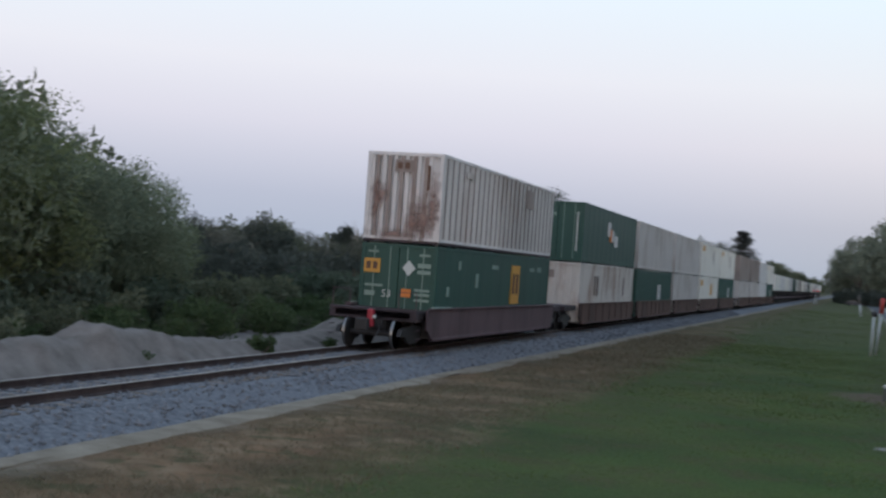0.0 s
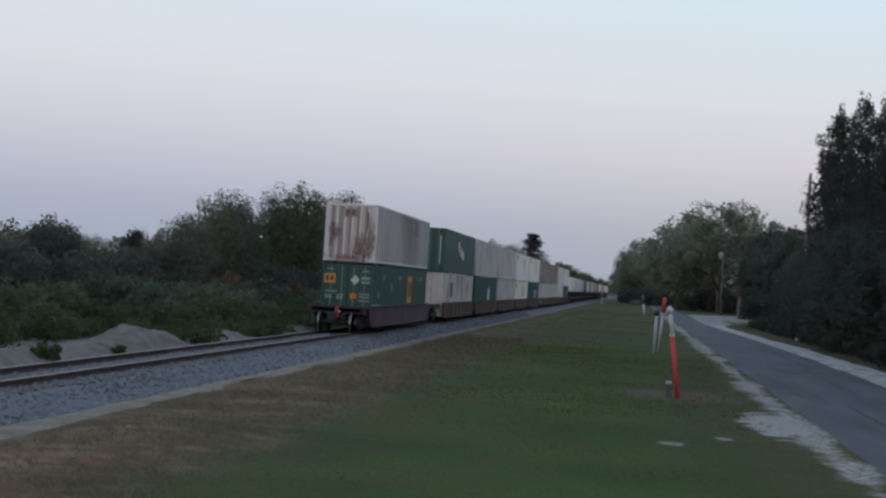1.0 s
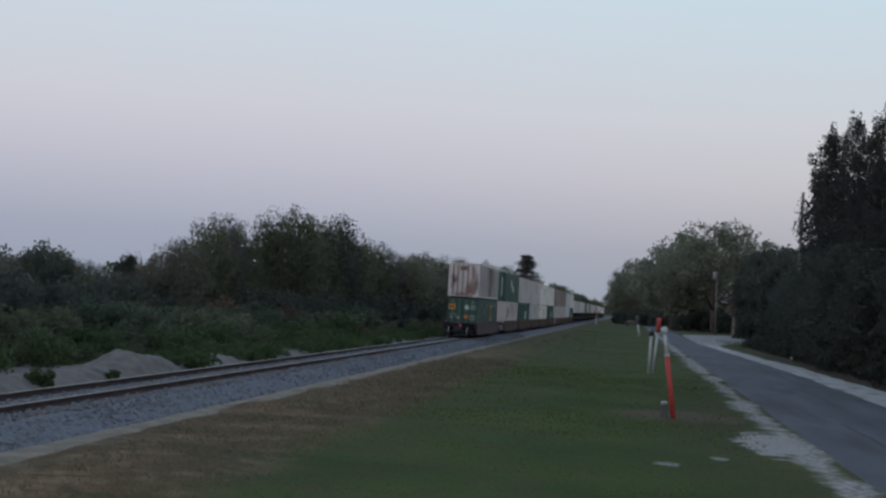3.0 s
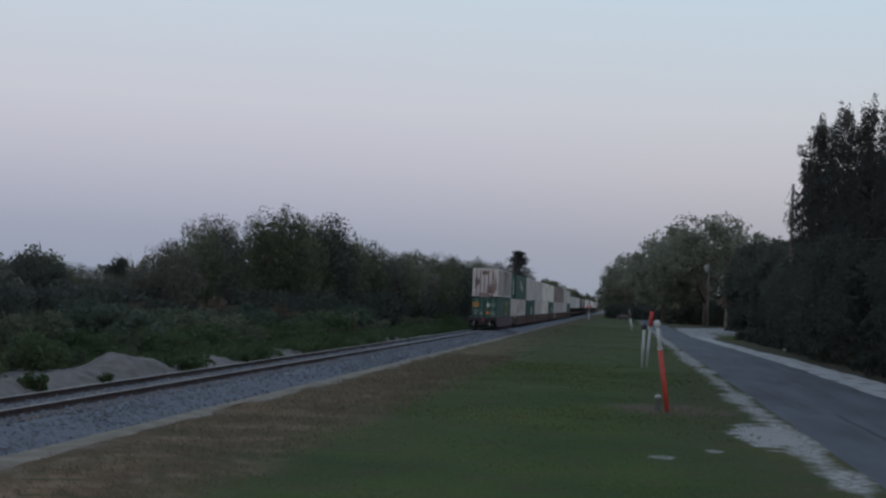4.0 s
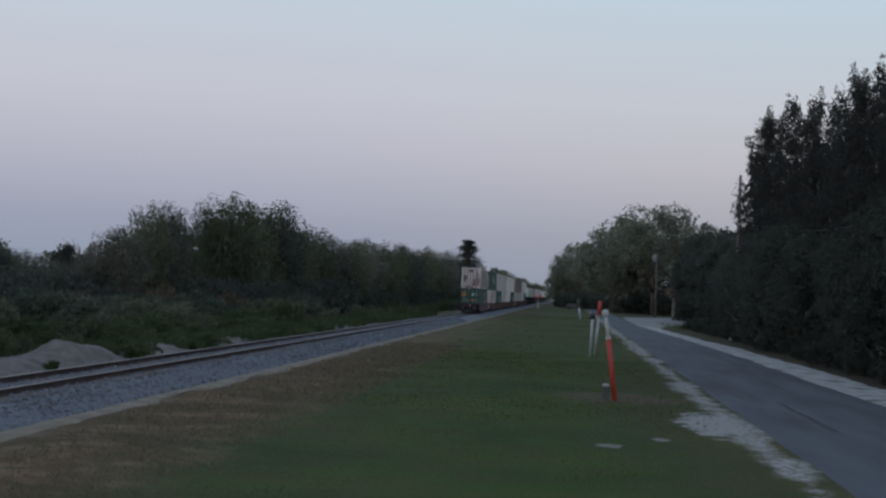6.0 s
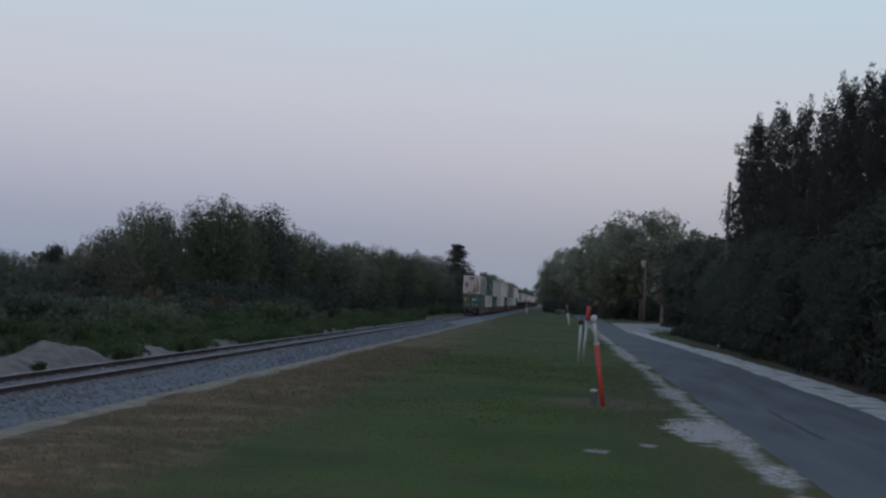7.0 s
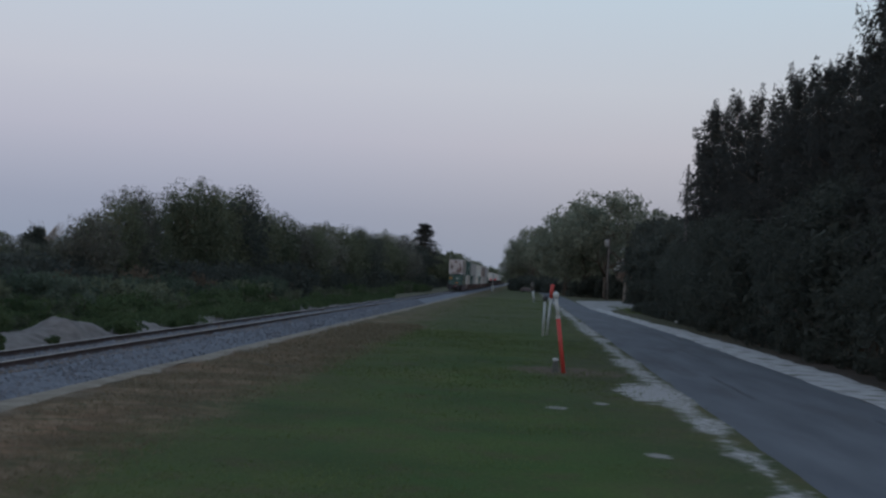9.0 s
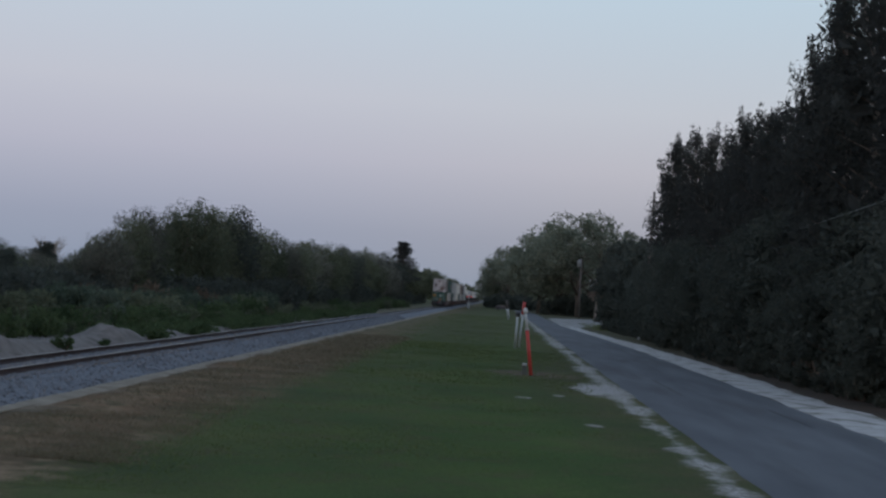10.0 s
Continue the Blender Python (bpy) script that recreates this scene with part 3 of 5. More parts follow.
def ribbed(axis, a, b, z0, z1, depth, pitch, out, base):
    """A corrugated sheet standing from z0 to z1: along y (a side) or along x (an end)."""
    prof, u, k = [], a, 0
    n = max(1, round((b - a) / pitch))
    p = (b - a) / n
    for i in range(n):
        s = a + i * p
        prof += [(s, 0), (s + p * 0.30, 0), (s + p * 0.42, -depth), (s + p * 0.88, -depth)]
    prof.append((b, 0))
    verts, faces = [], []
    for u, d in prof:
        for z in (z0, z1):
            verts.append((base + out * d, u, z) if axis == "y" else (u, base + out * d, z))
    for i in range(len(prof) - 1):
        faces.append((2 * i, 2 * i + 2, 2 * i + 3, 2 * i + 1))
    return verts, faces


def container(label, mat, end="ribs", rib=0.62, depth=0.05, length=CL, wide_end=0.42, side=None):
    c = tagged(new("freight_container"), label, "container", "containers on the train")
    h, w, L = CH, CW / 2, length
    for s, nm in ((1, "side_wall"), (-1, "side_wall")):
        part(nm, data(nm, *ribbed("y", 0.14, L - 0.14, 0.16, h - 0.1, depth, rib, s, s * (w - 0.01)), side or mat), None, c)
    part("front_wall", data("front_wall", *ribbed("x", -w + 0.12, w - 0.12, 0.16, h - 0.1, 0.05, 0.4, 1, L - 0.02), mat), None, c)
    part("roof", boxes((-w + 0.02, w - 0.02, 0.05, L - 0.05, h - 0.07, h - 0.02)), mat, c)
    part("floor", boxes((-w + 0.02, w - 0.02, 0.05, L - 0.05, 0.05, 0.15)), P_BLACK, c)
    for s in (-1, 1):
        part("top_rail", boxes((min(s * w, s * (w - 0.1)), max(s * w, s * (w - 0.1)), 0, L, h - 0.11, h), bevel=0.012), mat, c)
        part("bottom_rail", boxes((min(s * w, s * (w - 0.1)), max(s * w, s * (w - 0.1)), 0, L, 0, 0.17), bevel=0.012), mat, c)
        for y0 in (0.0, L - 0.15):
            part("corner_post", boxes((min(s * (w + 0.003), s * (w - 0.14)), max(s * (w + 0.003), s * (w - 0.14)), y0 - 0.003, y0 + 0.153, 0.003, h - 0.003), bevel=0.015), mat, c)
    for s in (-1, 1):
        for y0 in (0.02, 1.9, L - 2.1, L - 0.2):
            part("twist_lock", boxes((s * (w - 0.10) - 0.07, s * (w - 0.10) + 0.07, y0, y0 + 0.18, -0.068, 0.0), bevel=0.01), P_BLACK, c, "dark steel twist lock")
    part("end_header", boxes((-w + 0.13, w - 0.13, 0.0, 0.1, h - 0.12, h - 0.005)), mat, c)
    part("end_sill", boxes((-w + 0.13, w - 0.13, 0.0, 0.1, 0.005, 0.17)), mat, c)
    if end == "ribs":
        part("end_wall", data("end_wall", *ribbed("x", -w + 0.12, w - 0.12, 0.16, h - 0.1, -0.07, wide_end, 1, 0.03), mat), None, c)
    else:
        for s in (-1, 1):
            door = part("door", boxes((min(s * 0.012, s * (w - 0.13)), max(s * 0.012, s * (w - 0.13)), 0.03, 0.08, 0.17, h - 0.12), bevel=0.01), mat, c)
            for f in (0.25, 0.72):
                x = s * (w - 0.13) * f
                part("lock_rod", tube(bmesh.new(), [(x, 0.005, 0.1), (x, 0.005, h - 0.08)], [0.02, 0.02], 6), P_DIM, door, "pale galvanised lock rod")
            for z in (0.5, 1.15, 1.8, 2.45):
                part("hinge", boxes((min(s * (w - 0.17), s * (w - 0.05)), max(s * (w - 0.17), s * (w - 0.05)), 0.0, 0.035, z, z + 0.09)), mat, door)
    return c


def wheelset_parts(parent, y, bright=False):
    """A two-axle bogie centred at y under its car."""
    bogie = part("bogie", boxes((-0.95, 0.95, y - 0.25, y + 0.25, 0.36, 0.66), bevel=0.04), P_BLACK, parent, "cast steel bogie with dark grease")
    for s in (-1, 1):
        pr = [(y - 1.25, 0.42), (y - 1.1, 0.62), (y - 0.45, 0.72), (y + 0.45, 0.72), (y + 1.1, 0.62), (y + 1.25, 0.42), (y + 0.75, 0.40), (y + 0.4, 0.18), (y - 0.4, 0.18), (y - 0.75, 0.40)]
        part("side_frame", extrude(bmesh.new(), pr, "x", s * 0.93, s * 1.06), P_BLACK, bogie)
        for a in (-0.86, 0.86):
            bm = bmesh.new()
            x = s * 0.755
            tube(bm, [(x - s * 0.07, y + a, 0.455), (x - s * 0.05, y + a, 0.455), (x - s * 0.045, y + a, 0.455), (x + s * 0.06, y + a, 0.455)], [0.42, 0.48, 0.455, 0.45], 24)
            part("wheel", bm, P_BLACK, bogie)
            if bright:
                part("wheel_tread", tube(bmesh.new(), [(x - s * 0.02, y + a, 0.455), (x + s * 0.06, y + a, 0.455)], [0.458, 0.455], 24), P_STEEL, bogie, "bright worn wheel tread")
    for a in (-0.86, 0.86):
        part("axle", tube(bmesh.new(), [(-0.7, y + a, 0.455), (0.7, y + a, 0.455)], [0.085, 0.085], 10), P_BLACK, bogie)


def well_car(label, mat, rear, front, rear_end=True, front_end=True, bright=False, over=0.9, ribs=9):
    """A well for one 53-foot box: deep side sills, end platforms over bogies. Origin at the rear of the box, on the rail."""
    c = tagged(new("well_car"), label, "rail car", "well cars of the train")
    lo, hi = 0.30, 1.22
    for s in (-1, 1):
        pr = [(-over, 0.62), (0.55 - over, lo), (CL - 0.55 + over, lo), (CL + over, 0.62), (CL + over, hi), (-over, hi)]
        part("side_sill", extrude(bmesh.new(), pr, "x", s * 1.34, s * 1.40), mat, c)
        part("sill_top_chord", boxes((min(s * 1.32, s * 1.46), max(s * 1.32, s * 1.46), 0.2 - over, CL - 0.2 + over, hi, hi + 0.06), bevel=0.01), mat, c)
        part("sill_bottom_chord", boxes((min(s * 1.30, s * 1.44), max(s * 1.30, s * 1.44), 0.55 - over, CL - 0.55 + over, lo - 0.06, lo + 0.03), bevel=0.01), mat, c)
        for k in range(ribs):
            y = 0.4 + k * (CL - 0.8) / (ribs - 1)
            part("sill_rib", boxes((min(s * 1.40, s * 1.43), max(s * 1.40, s * 1.43), y - 0.03, y + 0.03, lo + 0.04, hi - 0.01)), mat, c)
    part("well_floor", boxes((-1.34, 1.34, 0.2, CL - 0.2, 0.26, 0.33)), P_BLACK, c)
    for y0, y1, on in ((-rear, -0.2, rear_end), (CL + 0.2, CL + front, front_end)):
        part("end_platform", boxes((-1.25, 1.25, y0, y1, 0.92, 1.17), bevel=0.03), P_DARKMAROON, c)
        part("platform_beam", boxes((-0.35, 0.35, y0, y1, 0.62, 0.92)), P_BLACK, c)
        ym = (y0 + y1) / 2 if y1 - y0 > 1 else (y1 if y0 > 0 else y0)
        if on:
            wheelset_parts(c, ym, bright)
    return c


def rear_fittings(c):
    """Ladders, brake rigging, coupler and the end-of-train marker on the last car."""
    y = -2.1
    part("end_beam", boxes((-1.42, 1.42, y, y + 0.22, 0.86, 1.22), bevel=0.03), P_DARKMAROON, c)
    part("coupler", boxes((-0.12, 0.12, y - 0.75, y, 0.62, 0.86), (-0.2, 0.2, y - 0.95, y - 0.7, 0.56, 0.92), bevel=0.03), P_BLACK, c)
    m = part("marker_device", boxes((0.06, 0.24, y - 0.62, y - 0.42, 0.66, 1.20), bevel=0.03), L_MARKER, c, "red end-of-train marker box")
    part("marker_lamp", tube(bmesh.new(), [(0.29, y - 0.55, 0.98), (0.29, y - 0.64, 0.98)], [0.05, 0.04], 10), P_MARK, m, "pale round reflector")
    for s in (-1, 1):
        for k in range(3):
            part("step_rung", tube(bmesh.new(), [(s * 1.42, y + 0.05, 0.35 + 0.28 * k), (s * 1.42, y + 0.5, 0.35 + 0.28 * k)], [0.016, 0.016], 6), P_CAR, c)
        part("hand_rail", tube(bmesh.new(), [(s * 1.36, y + 0.1, 1.2), (s * 1.36, y + 0.1, 1.75), (s * 0.8, y + 0.1, 1.75), (s * 0.8, y + 0.1, 1.2)], [0.018] * 4, 6), P_CAR, c)
    part("draft_sill", boxes((-0.45, 0.45, y + 0.1, -0.3, 0.42, 0.92), bevel=0.03), P_BLACK, c)
    part("brake_cylinder", tube(bmesh.new(), [(0.62, -1.2, 0.80), (0.62, -0.5, 0.80)], [0.16, 0.16], 12), P_BLACK, c)
    part("bulkhead", boxes((-1.32, 1.32, -0.42, -0.3, 0.3, 1.2)), P_BLACK, c, "sooty end bulkhead of the well")
    part("air_hose", tube(bmesh.new(), [(0.3, y - 0.1, 0.75), (0.36, y - 0.35, 0.5), (0.3, y - 0.5, 0.4)], [0.03, 0.03, 0.03], 6), P_BLACK, c)
    for s in (-1, 1):
        part("guide_plate", boxes((min(s * 1.30, s * 1.42), max(s * 1.30, s * 1.42), -0.3, 1.6, 1.28, 1.31)), P_DIM, c, "pale walkway plate")


def ride(thing, y, z):
    TRAIN.append((thing, y, z))


UP, LOW = RAIL + 3.31, RAIL + 0.34


def brand_panel(c, face, u0, u1, z0, z1, back=None, bars=2):
    p = plate(c, "logo_panel", back or P_YELLOW, face, u0, u1, z0, z1, 0.02, "yellow panel with dark shapes")
    for k in range(bars):
        a = u0 + (u1 - u0) * (0.14 + 0.42 * k)
        b = a + (u1 - u0) * 0.28
        plate(p, "logo_shape", P_INK, face, a, b, z0 + (z1 - z0) * 0.25, z0 + (z1 - z0) * 0.78, 0.028)


P_RIB = paint("weathered_brown_rib", (0.30, 0.255, 0.24), (0.15, 0.095, 0.08), (0.48, 0.72), rough=0.8)
P_GROOVE = paint("groove_grey", (0.27, 0.25, 0.24), (0.18, 0.13, 0.11), (0.5, 0.8), rough=0.8)


def smear_material():
    """Rust that fades out raggedly to the edges of its patch."""
    m = surface("rust_smear", [(0.20, 0.115, 0.095), (0.27, 0.18, 0.155), (0.35, 0.27, 0.245)], scale=3, rough=0.9, bump=0)
    n, l = m.node_tree.nodes, m.node_tree.links
    tc, mp, gr = n.new("ShaderNodeTexCoord"), n.new("ShaderNodeMapping"), n.new("ShaderNodeTexGradient")
    gr.gradient_type = "SPHERICAL"
    mp.inputs["Location"].default_value, mp.inputs["Scale"].default_value = (-1.0, 0.0, -1.0), (2.0, 0.0, 2.0)
    l.new(tc.outputs["Generated"], mp.inputs[0])
    l.new(mp.outputs[0], gr.inputs[0])
    nz = n.new("ShaderNodeTexNoise")
    nz.inputs["Scale"].default_value, nz.inputs["Detail"].default_value = 4.5, 7
    l.new(tc.outputs["Object"], nz.inputs["Vector"])
    ad, mr = n.new("ShaderNodeMath"), n.new("ShaderNodeMapRange")
    ad.operation = "MULTIPLY_ADD"
    ad.inputs[1].default_value = 0.75
    l.new(gr.outputs["Fac"], ad.inputs[0])
    l.new(nz.outputs[0], ad.inputs[2])
    mr.inputs["From Min"].default_value, mr.inputs["From Max"].default_value = 0.50, 1.45
    l.new(ad.outputs[0], mr.inputs["Value"])
    tr, mx = n.new("ShaderNodeBsdfTransparent"), n.new("ShaderNodeMixShader")
    l.new(mr.outputs[0], mx.inputs[0])
    l.new(tr.outputs[0], mx.inputs[1])
    l.new(n["Principled BSDF"].outputs[0], mx.inputs[2])
    l.new(mx.outputs[0], n["Material Output"].inputs[0])
    return m


P_SMEAR = smear_material()


def stain(c, cx, cz, rx, rz, seed):
    """A smear of rust on the rear end of a container."""
    y = -0.026 - 0.002 * seed
    x0, x1, z0, z1 = cx - rx, min(1.29, cx + rx), max(0.02, cz - rz), cz + rz
    part("rust_stain", data("rust_stain", [(x0, y, z0), (x1, y, z0), (x1, y, z1), (x0, y, z1), (x0, y + 0.001, z0)], [(0, 1, 2, 3)], P_SMEAR), None, c, "rust-red smear")


def last_car():
    top = container("rust-streaked white ribbed container stacked on a green one", P_RUSTWHITE, "ribs", 0.66, 0.05, wide_end=0.40, side=P_SIDEWHITE)
    brand_panel(top, "end", -0.34, 0.26, 2.26, 2.66, P_BROWN)
    for x, w in ((-0.93, 0.11), (-0.52, 0.13), (-0.10, 0.13), (0.33, 0.14), (0.72, 0.13)):
        part("end_rib", boxes((x - w / 2, x + w / 2, -0.022, 0.03, 0.17, CH - 0.12), bevel=0.008), P_RIB, top, "brown weathered upright rib")
    # darkness of the grooves between side panels, put in as grey strips
    for k in range(25):
        y = 0.45 + k * (CL - 0.9) / 24
        part("groove_strip", boxes((CW / 2 - 0.01, CW / 2 + 0.016, y - 0.045, y + 0.045, 0.18, CH - 0.12)), P_GROOVE, top, "grey upright strip at a panel groove")
    for cx, cz, rx, rz, sd in ((0.72, 0.75, 0.55, 0.85, 1), (0.36, 0.55, 0.35, 0.75, 2), (1.02, 1.3, 0.26, 1.3, 3), (-0.93, 1.32, 0.22, 0.9, 4), (-0.72, 1.5, 0.30, 0.42, 5), (-0.2, 0.18, 1.1, 0.30, 6)):
        stain(top, cx, cz, rx, rz, sd)
    # dark strip drawn in for the seam below the upper container
    part("scuffed_sill", boxes((-1.27, 1.27, -0.008, 0.0, -0.012, 0.075), (CW / 2 + 0.004, CW / 2 + 0.012, 0.0, CL, -0.012, 0.07)), P_DARKMAROON, top, "dark strip along the lower edge")
    plate(top, "serial_bar", P_INK, "end", 0.72, 0.86, 1.7, 2.5, 0.02, "dark vertical lettering bar")
    plate(top, "old_logo", P_BROWN, "side", 11.3, 12.5, 1.85, 2.6, 0.02, "weathered brown panel")
    plate(top, "serial_bar", P_GREY, "side", 2.6, 3.5, 2.35, 2.55, 0.02, "faded lettering bar")
    ride(top, 0, UP)
    low = container("dark green container with yellow panels and double doors", P_GREEN, "doors", 1.3, 0.004)
    brand_panel(low, "end", -1.17, -0.62, 1.95, 2.4)
    plate(low, "warning_panel", P_ORANGE, "end", 0.16, 0.48, 1.22, 1.48, 0.02, "orange panel")
    d = part("diamond_sign", data("diamond_sign", [(0.36, -0.015, 1.9), (0.58, -0.015, 2.15), (0.36, -0.015, 2.4), (0.14, -0.015, 2.15), (0.36, 0.02, 1.9), (0.58, 0.02, 2.15), (0.36, 0.02, 2.4), (0.14, 0.02, 2.15)],
                                  [(0, 1, 2, 3), (0, 4, 5, 1), (1, 5, 6, 2), (2, 6, 7, 3), (3, 7, 4, 0)], P_MARK), None, low, "white diamond sign")
    for u0, u1, z0, z1 in ((0.66, 1.1, 2.18, 2.32), (0.66, 1.1, 1.98, 2.1), (0.6, 1.1, 1.42, 1.5), (0.6, 1.1, 1.28, 1.36), (0.6, 1.1, 1.1, 1.18), (-1.1, -0.5, 1.5, 1.58), (-1.1, -0.75, 1.2, 1.36), (0.7, 1.05, 2.55, 2.62), (-1.05, -0.7, 2.6, 2.66)):
        plate(low, "lettering_bar", P_DIM, "end", u0, u1, z0, z1, 0.02)
    figures(low, "53", P_MARK, 0.34, (-0.52, -0.02, 1.18), (90, 0, 0))
    brand_panel(low, "side", 9.6, 10.9, 1.0, 2.5)
    for u0, u1, z0, z1 in ((1.2, 1.5, 1.3, 1.62), (2.4, 2.7, 2.2, 2.5), (4.6, 4.95, 1.6, 2.1), (6.7, 7.6, 2.3, 2.45), (12.6, 13.4, 2.3, 2.45), (13.9, 14.6, 2.3, 2.5)):
        plate(low, "lettering_bar", P_DIM, "side", u0, u1, z0, z1)
    ride(low, 0, LOW)
    car = well_car("soot-darkened maroon well car with an open end platform", P_CAR, 2.1, 3.0, bright=True, ribs=0)
    rear_fittings(car)
    ride(car, 0, RAIL)


last_car()

# the articulated cars ahead: place, upper paint, lower paint
STACKS = [
    (23.1, P_GREEN, "dark green", P_CREAM, "stained cream"), (40.7, P_GREY, "pale grey", P_GREEN, "dark green"), (58.3, P_GREY, "pale grey", P_GREY, "pale grey"),
    (75.9, P_CLEAN, "bright white", P_CLEAN, "bright white"), (93.5, P_CLEAN, "bright white", P_GREEN, "dark green"),
    (117.0, P_BROWN, "dull brown", P_GREY, "pale grey"), (134.6, P_BROWN, "dull brown", P_GREY, "pale grey"), (152.2, P_WHITE, "aged white", P_WHITE, "aged white"),
    (169.8, P_CLEAN, "bright white", P_GREEN, "dark green"),
]
for k, (y, up, up_name, low, low_name) in enumerate(STACKS):
    a = container(f"{up_name} steel container stacked on another", up, "doors" if k % 2 == 0 else "ribs", 0.66 if up is not P_GREEN else 1.3, 0.04 if up is not P_GREEN else 0.012)
    b = container(f"{low_name} steel container low in a well car", low, "ribs", 0.66, 0.03)
    if up is P_GREEN:
        plate(a, "white_stripe", P_MARK, "end", 0.95, 1.02, 0.5, 2.4, 0.02)
        plate(a, "lettering_bar", P_DIM, "end", -0.9, -0.1, 2.2, 2.35, 0.02)
        for u0, u1, z0, z1 in ((6.6, 7.5, 1.5, 2.25), (7.6, 8.6, 1.25, 1.85), (8.8, 9.8, 1.0, 1.6)):
            plate(a, "faded_emblem", P_WHITE, "side", u0, u1, z0, z1, 0.02, "flaking pale emblem")
        plate(a, "faded_emblem", P_ORANGE, "side", 7.3, 7.9, 1.2, 1.9, 0.024, "flaking red emblem")
    if up is P_CLEAN:
        plate(a, "logo_panel", P_YELLOW, "side", 0.6, 2.4, 2.2, 2.65, 0.02, "yellow panel")
        plate(a, "old_logo", P_GREY, "side", 9.5, 10.7, 1.2, 2.4, 0.02, "grey panel")
    if low is P_CLEAN:
        plate(b, "logo_panel", P_YELLOW, "side", 0.5, 2.2, 2.1, 2.6, 0.02, "yellow panel")
        plate(b, "logo_panel", P_YELLOW, "side", 8.8, 10.4, 1.2, 2.3, 0.02, "yellow panel")
    if low is P_CREAM:
        plate(b, "logo_panel", P_BROWN, "end", -0.9, 0.0, 2.1, 2.5, 0.02, "brown panel")
        for u in (3.8, 4.6, 12.6):
            plate(b, "serial_bar", P_BROWN, "side", u, u + 0.35, 1.3, 2.3, 0.02, "dark vertical lettering bar")
    if low is P_GREEN:
        plate(b, "faded_emblem", P_WHITE, "side", 9.2, 10.6, 1.0, 2.0, 0.02, "flaking pale emblem")
    car = well_car("dusty red-brown articulated well car", P_CARRED, 3.0 if k in (0, 5) else 0.72, 3.0 if k in (4, 8) else 0.73, k in (0, 5), True, over=0.12)
    ride(a, y, UP)
    ride(b, y, LOW)
    ride(car, y, RAIL)


def trailer(label, mat):
    """A road trailer carried on a flat car."""
    t = tagged(new("road_trailer"), label, "trailer", "trailers on flat cars")
    part("box_body", boxes((-1.29, 1.29, 0, 16.0, 1.15, 3.95), bevel=0.05), mat, t)
    part("rear_door", boxes((-1.2, 1.2, -0.03, 0.0, 1.25, 3.85)), mat, t)
    for y in (1.6, 2.9):
        for s in (-1, 1):
            part("tyre", tube(bmesh.new(), [(s * 0.75, y, 0.5), (s * 1.25, y, 0.5)], [0.5, 0.5], 16), P_BLACK, t)
    for s in (-1, 1):
        part("landing_leg", boxes((s * 0.82 - 0.07, s * 0.82 + 0.07, 12.8, 13.0, 0, 1.15)), P_BLACK, t)
    return t


def flat_car():
    f = tagged(new("flat_car"), "dark steel flat car carrying road trailers", "rail car", "flat cars of the train")
    part("deck", boxes((-1.35, 1.35, -0.4, 16.6, 0.86, 1.08), bevel=0.03), P_CAR, f)
    part("centre_sill", boxes((-0.4, 0.4, -0.4, 16.6, 0.5, 0.86)), P_BLACK, f)
    wheelset_parts(f, 2.0)
    wheelset_parts(f, 14.4)
    return f


kinds = [("bright white road trailer", P_CLEAN), ("aged white road trailer", P_WHITE), ("dark green road trailer", P_GREEN), ("pale grey road trailer", P_GREY), ("orange-brown road trailer", P_BROWN)]
first = {}
for k in range(20):
    i = [0, 1, 0, 1, 2, 0, 4, 0, 3, 1, 2, 0, 0, 3, 1, 4, 0, 1, 3, 0][k]
    y = 193.0 + k * 17.6
    if i not in first:
        first[i] = trailer(f"{kinds[i][0]} with dark tyres on a flat car", kinds[i][1])
        t = first[i]
    else:
        t = copy_thing(first[i], Matrix.Identity(4))
    if k == 0:
        flat = f = flat_car()
    else:
        f = copy_thing(flat, Matrix.Identity(4))
    ride(t, y, RAIL + 1.08)
    ride(f, y, RAIL)


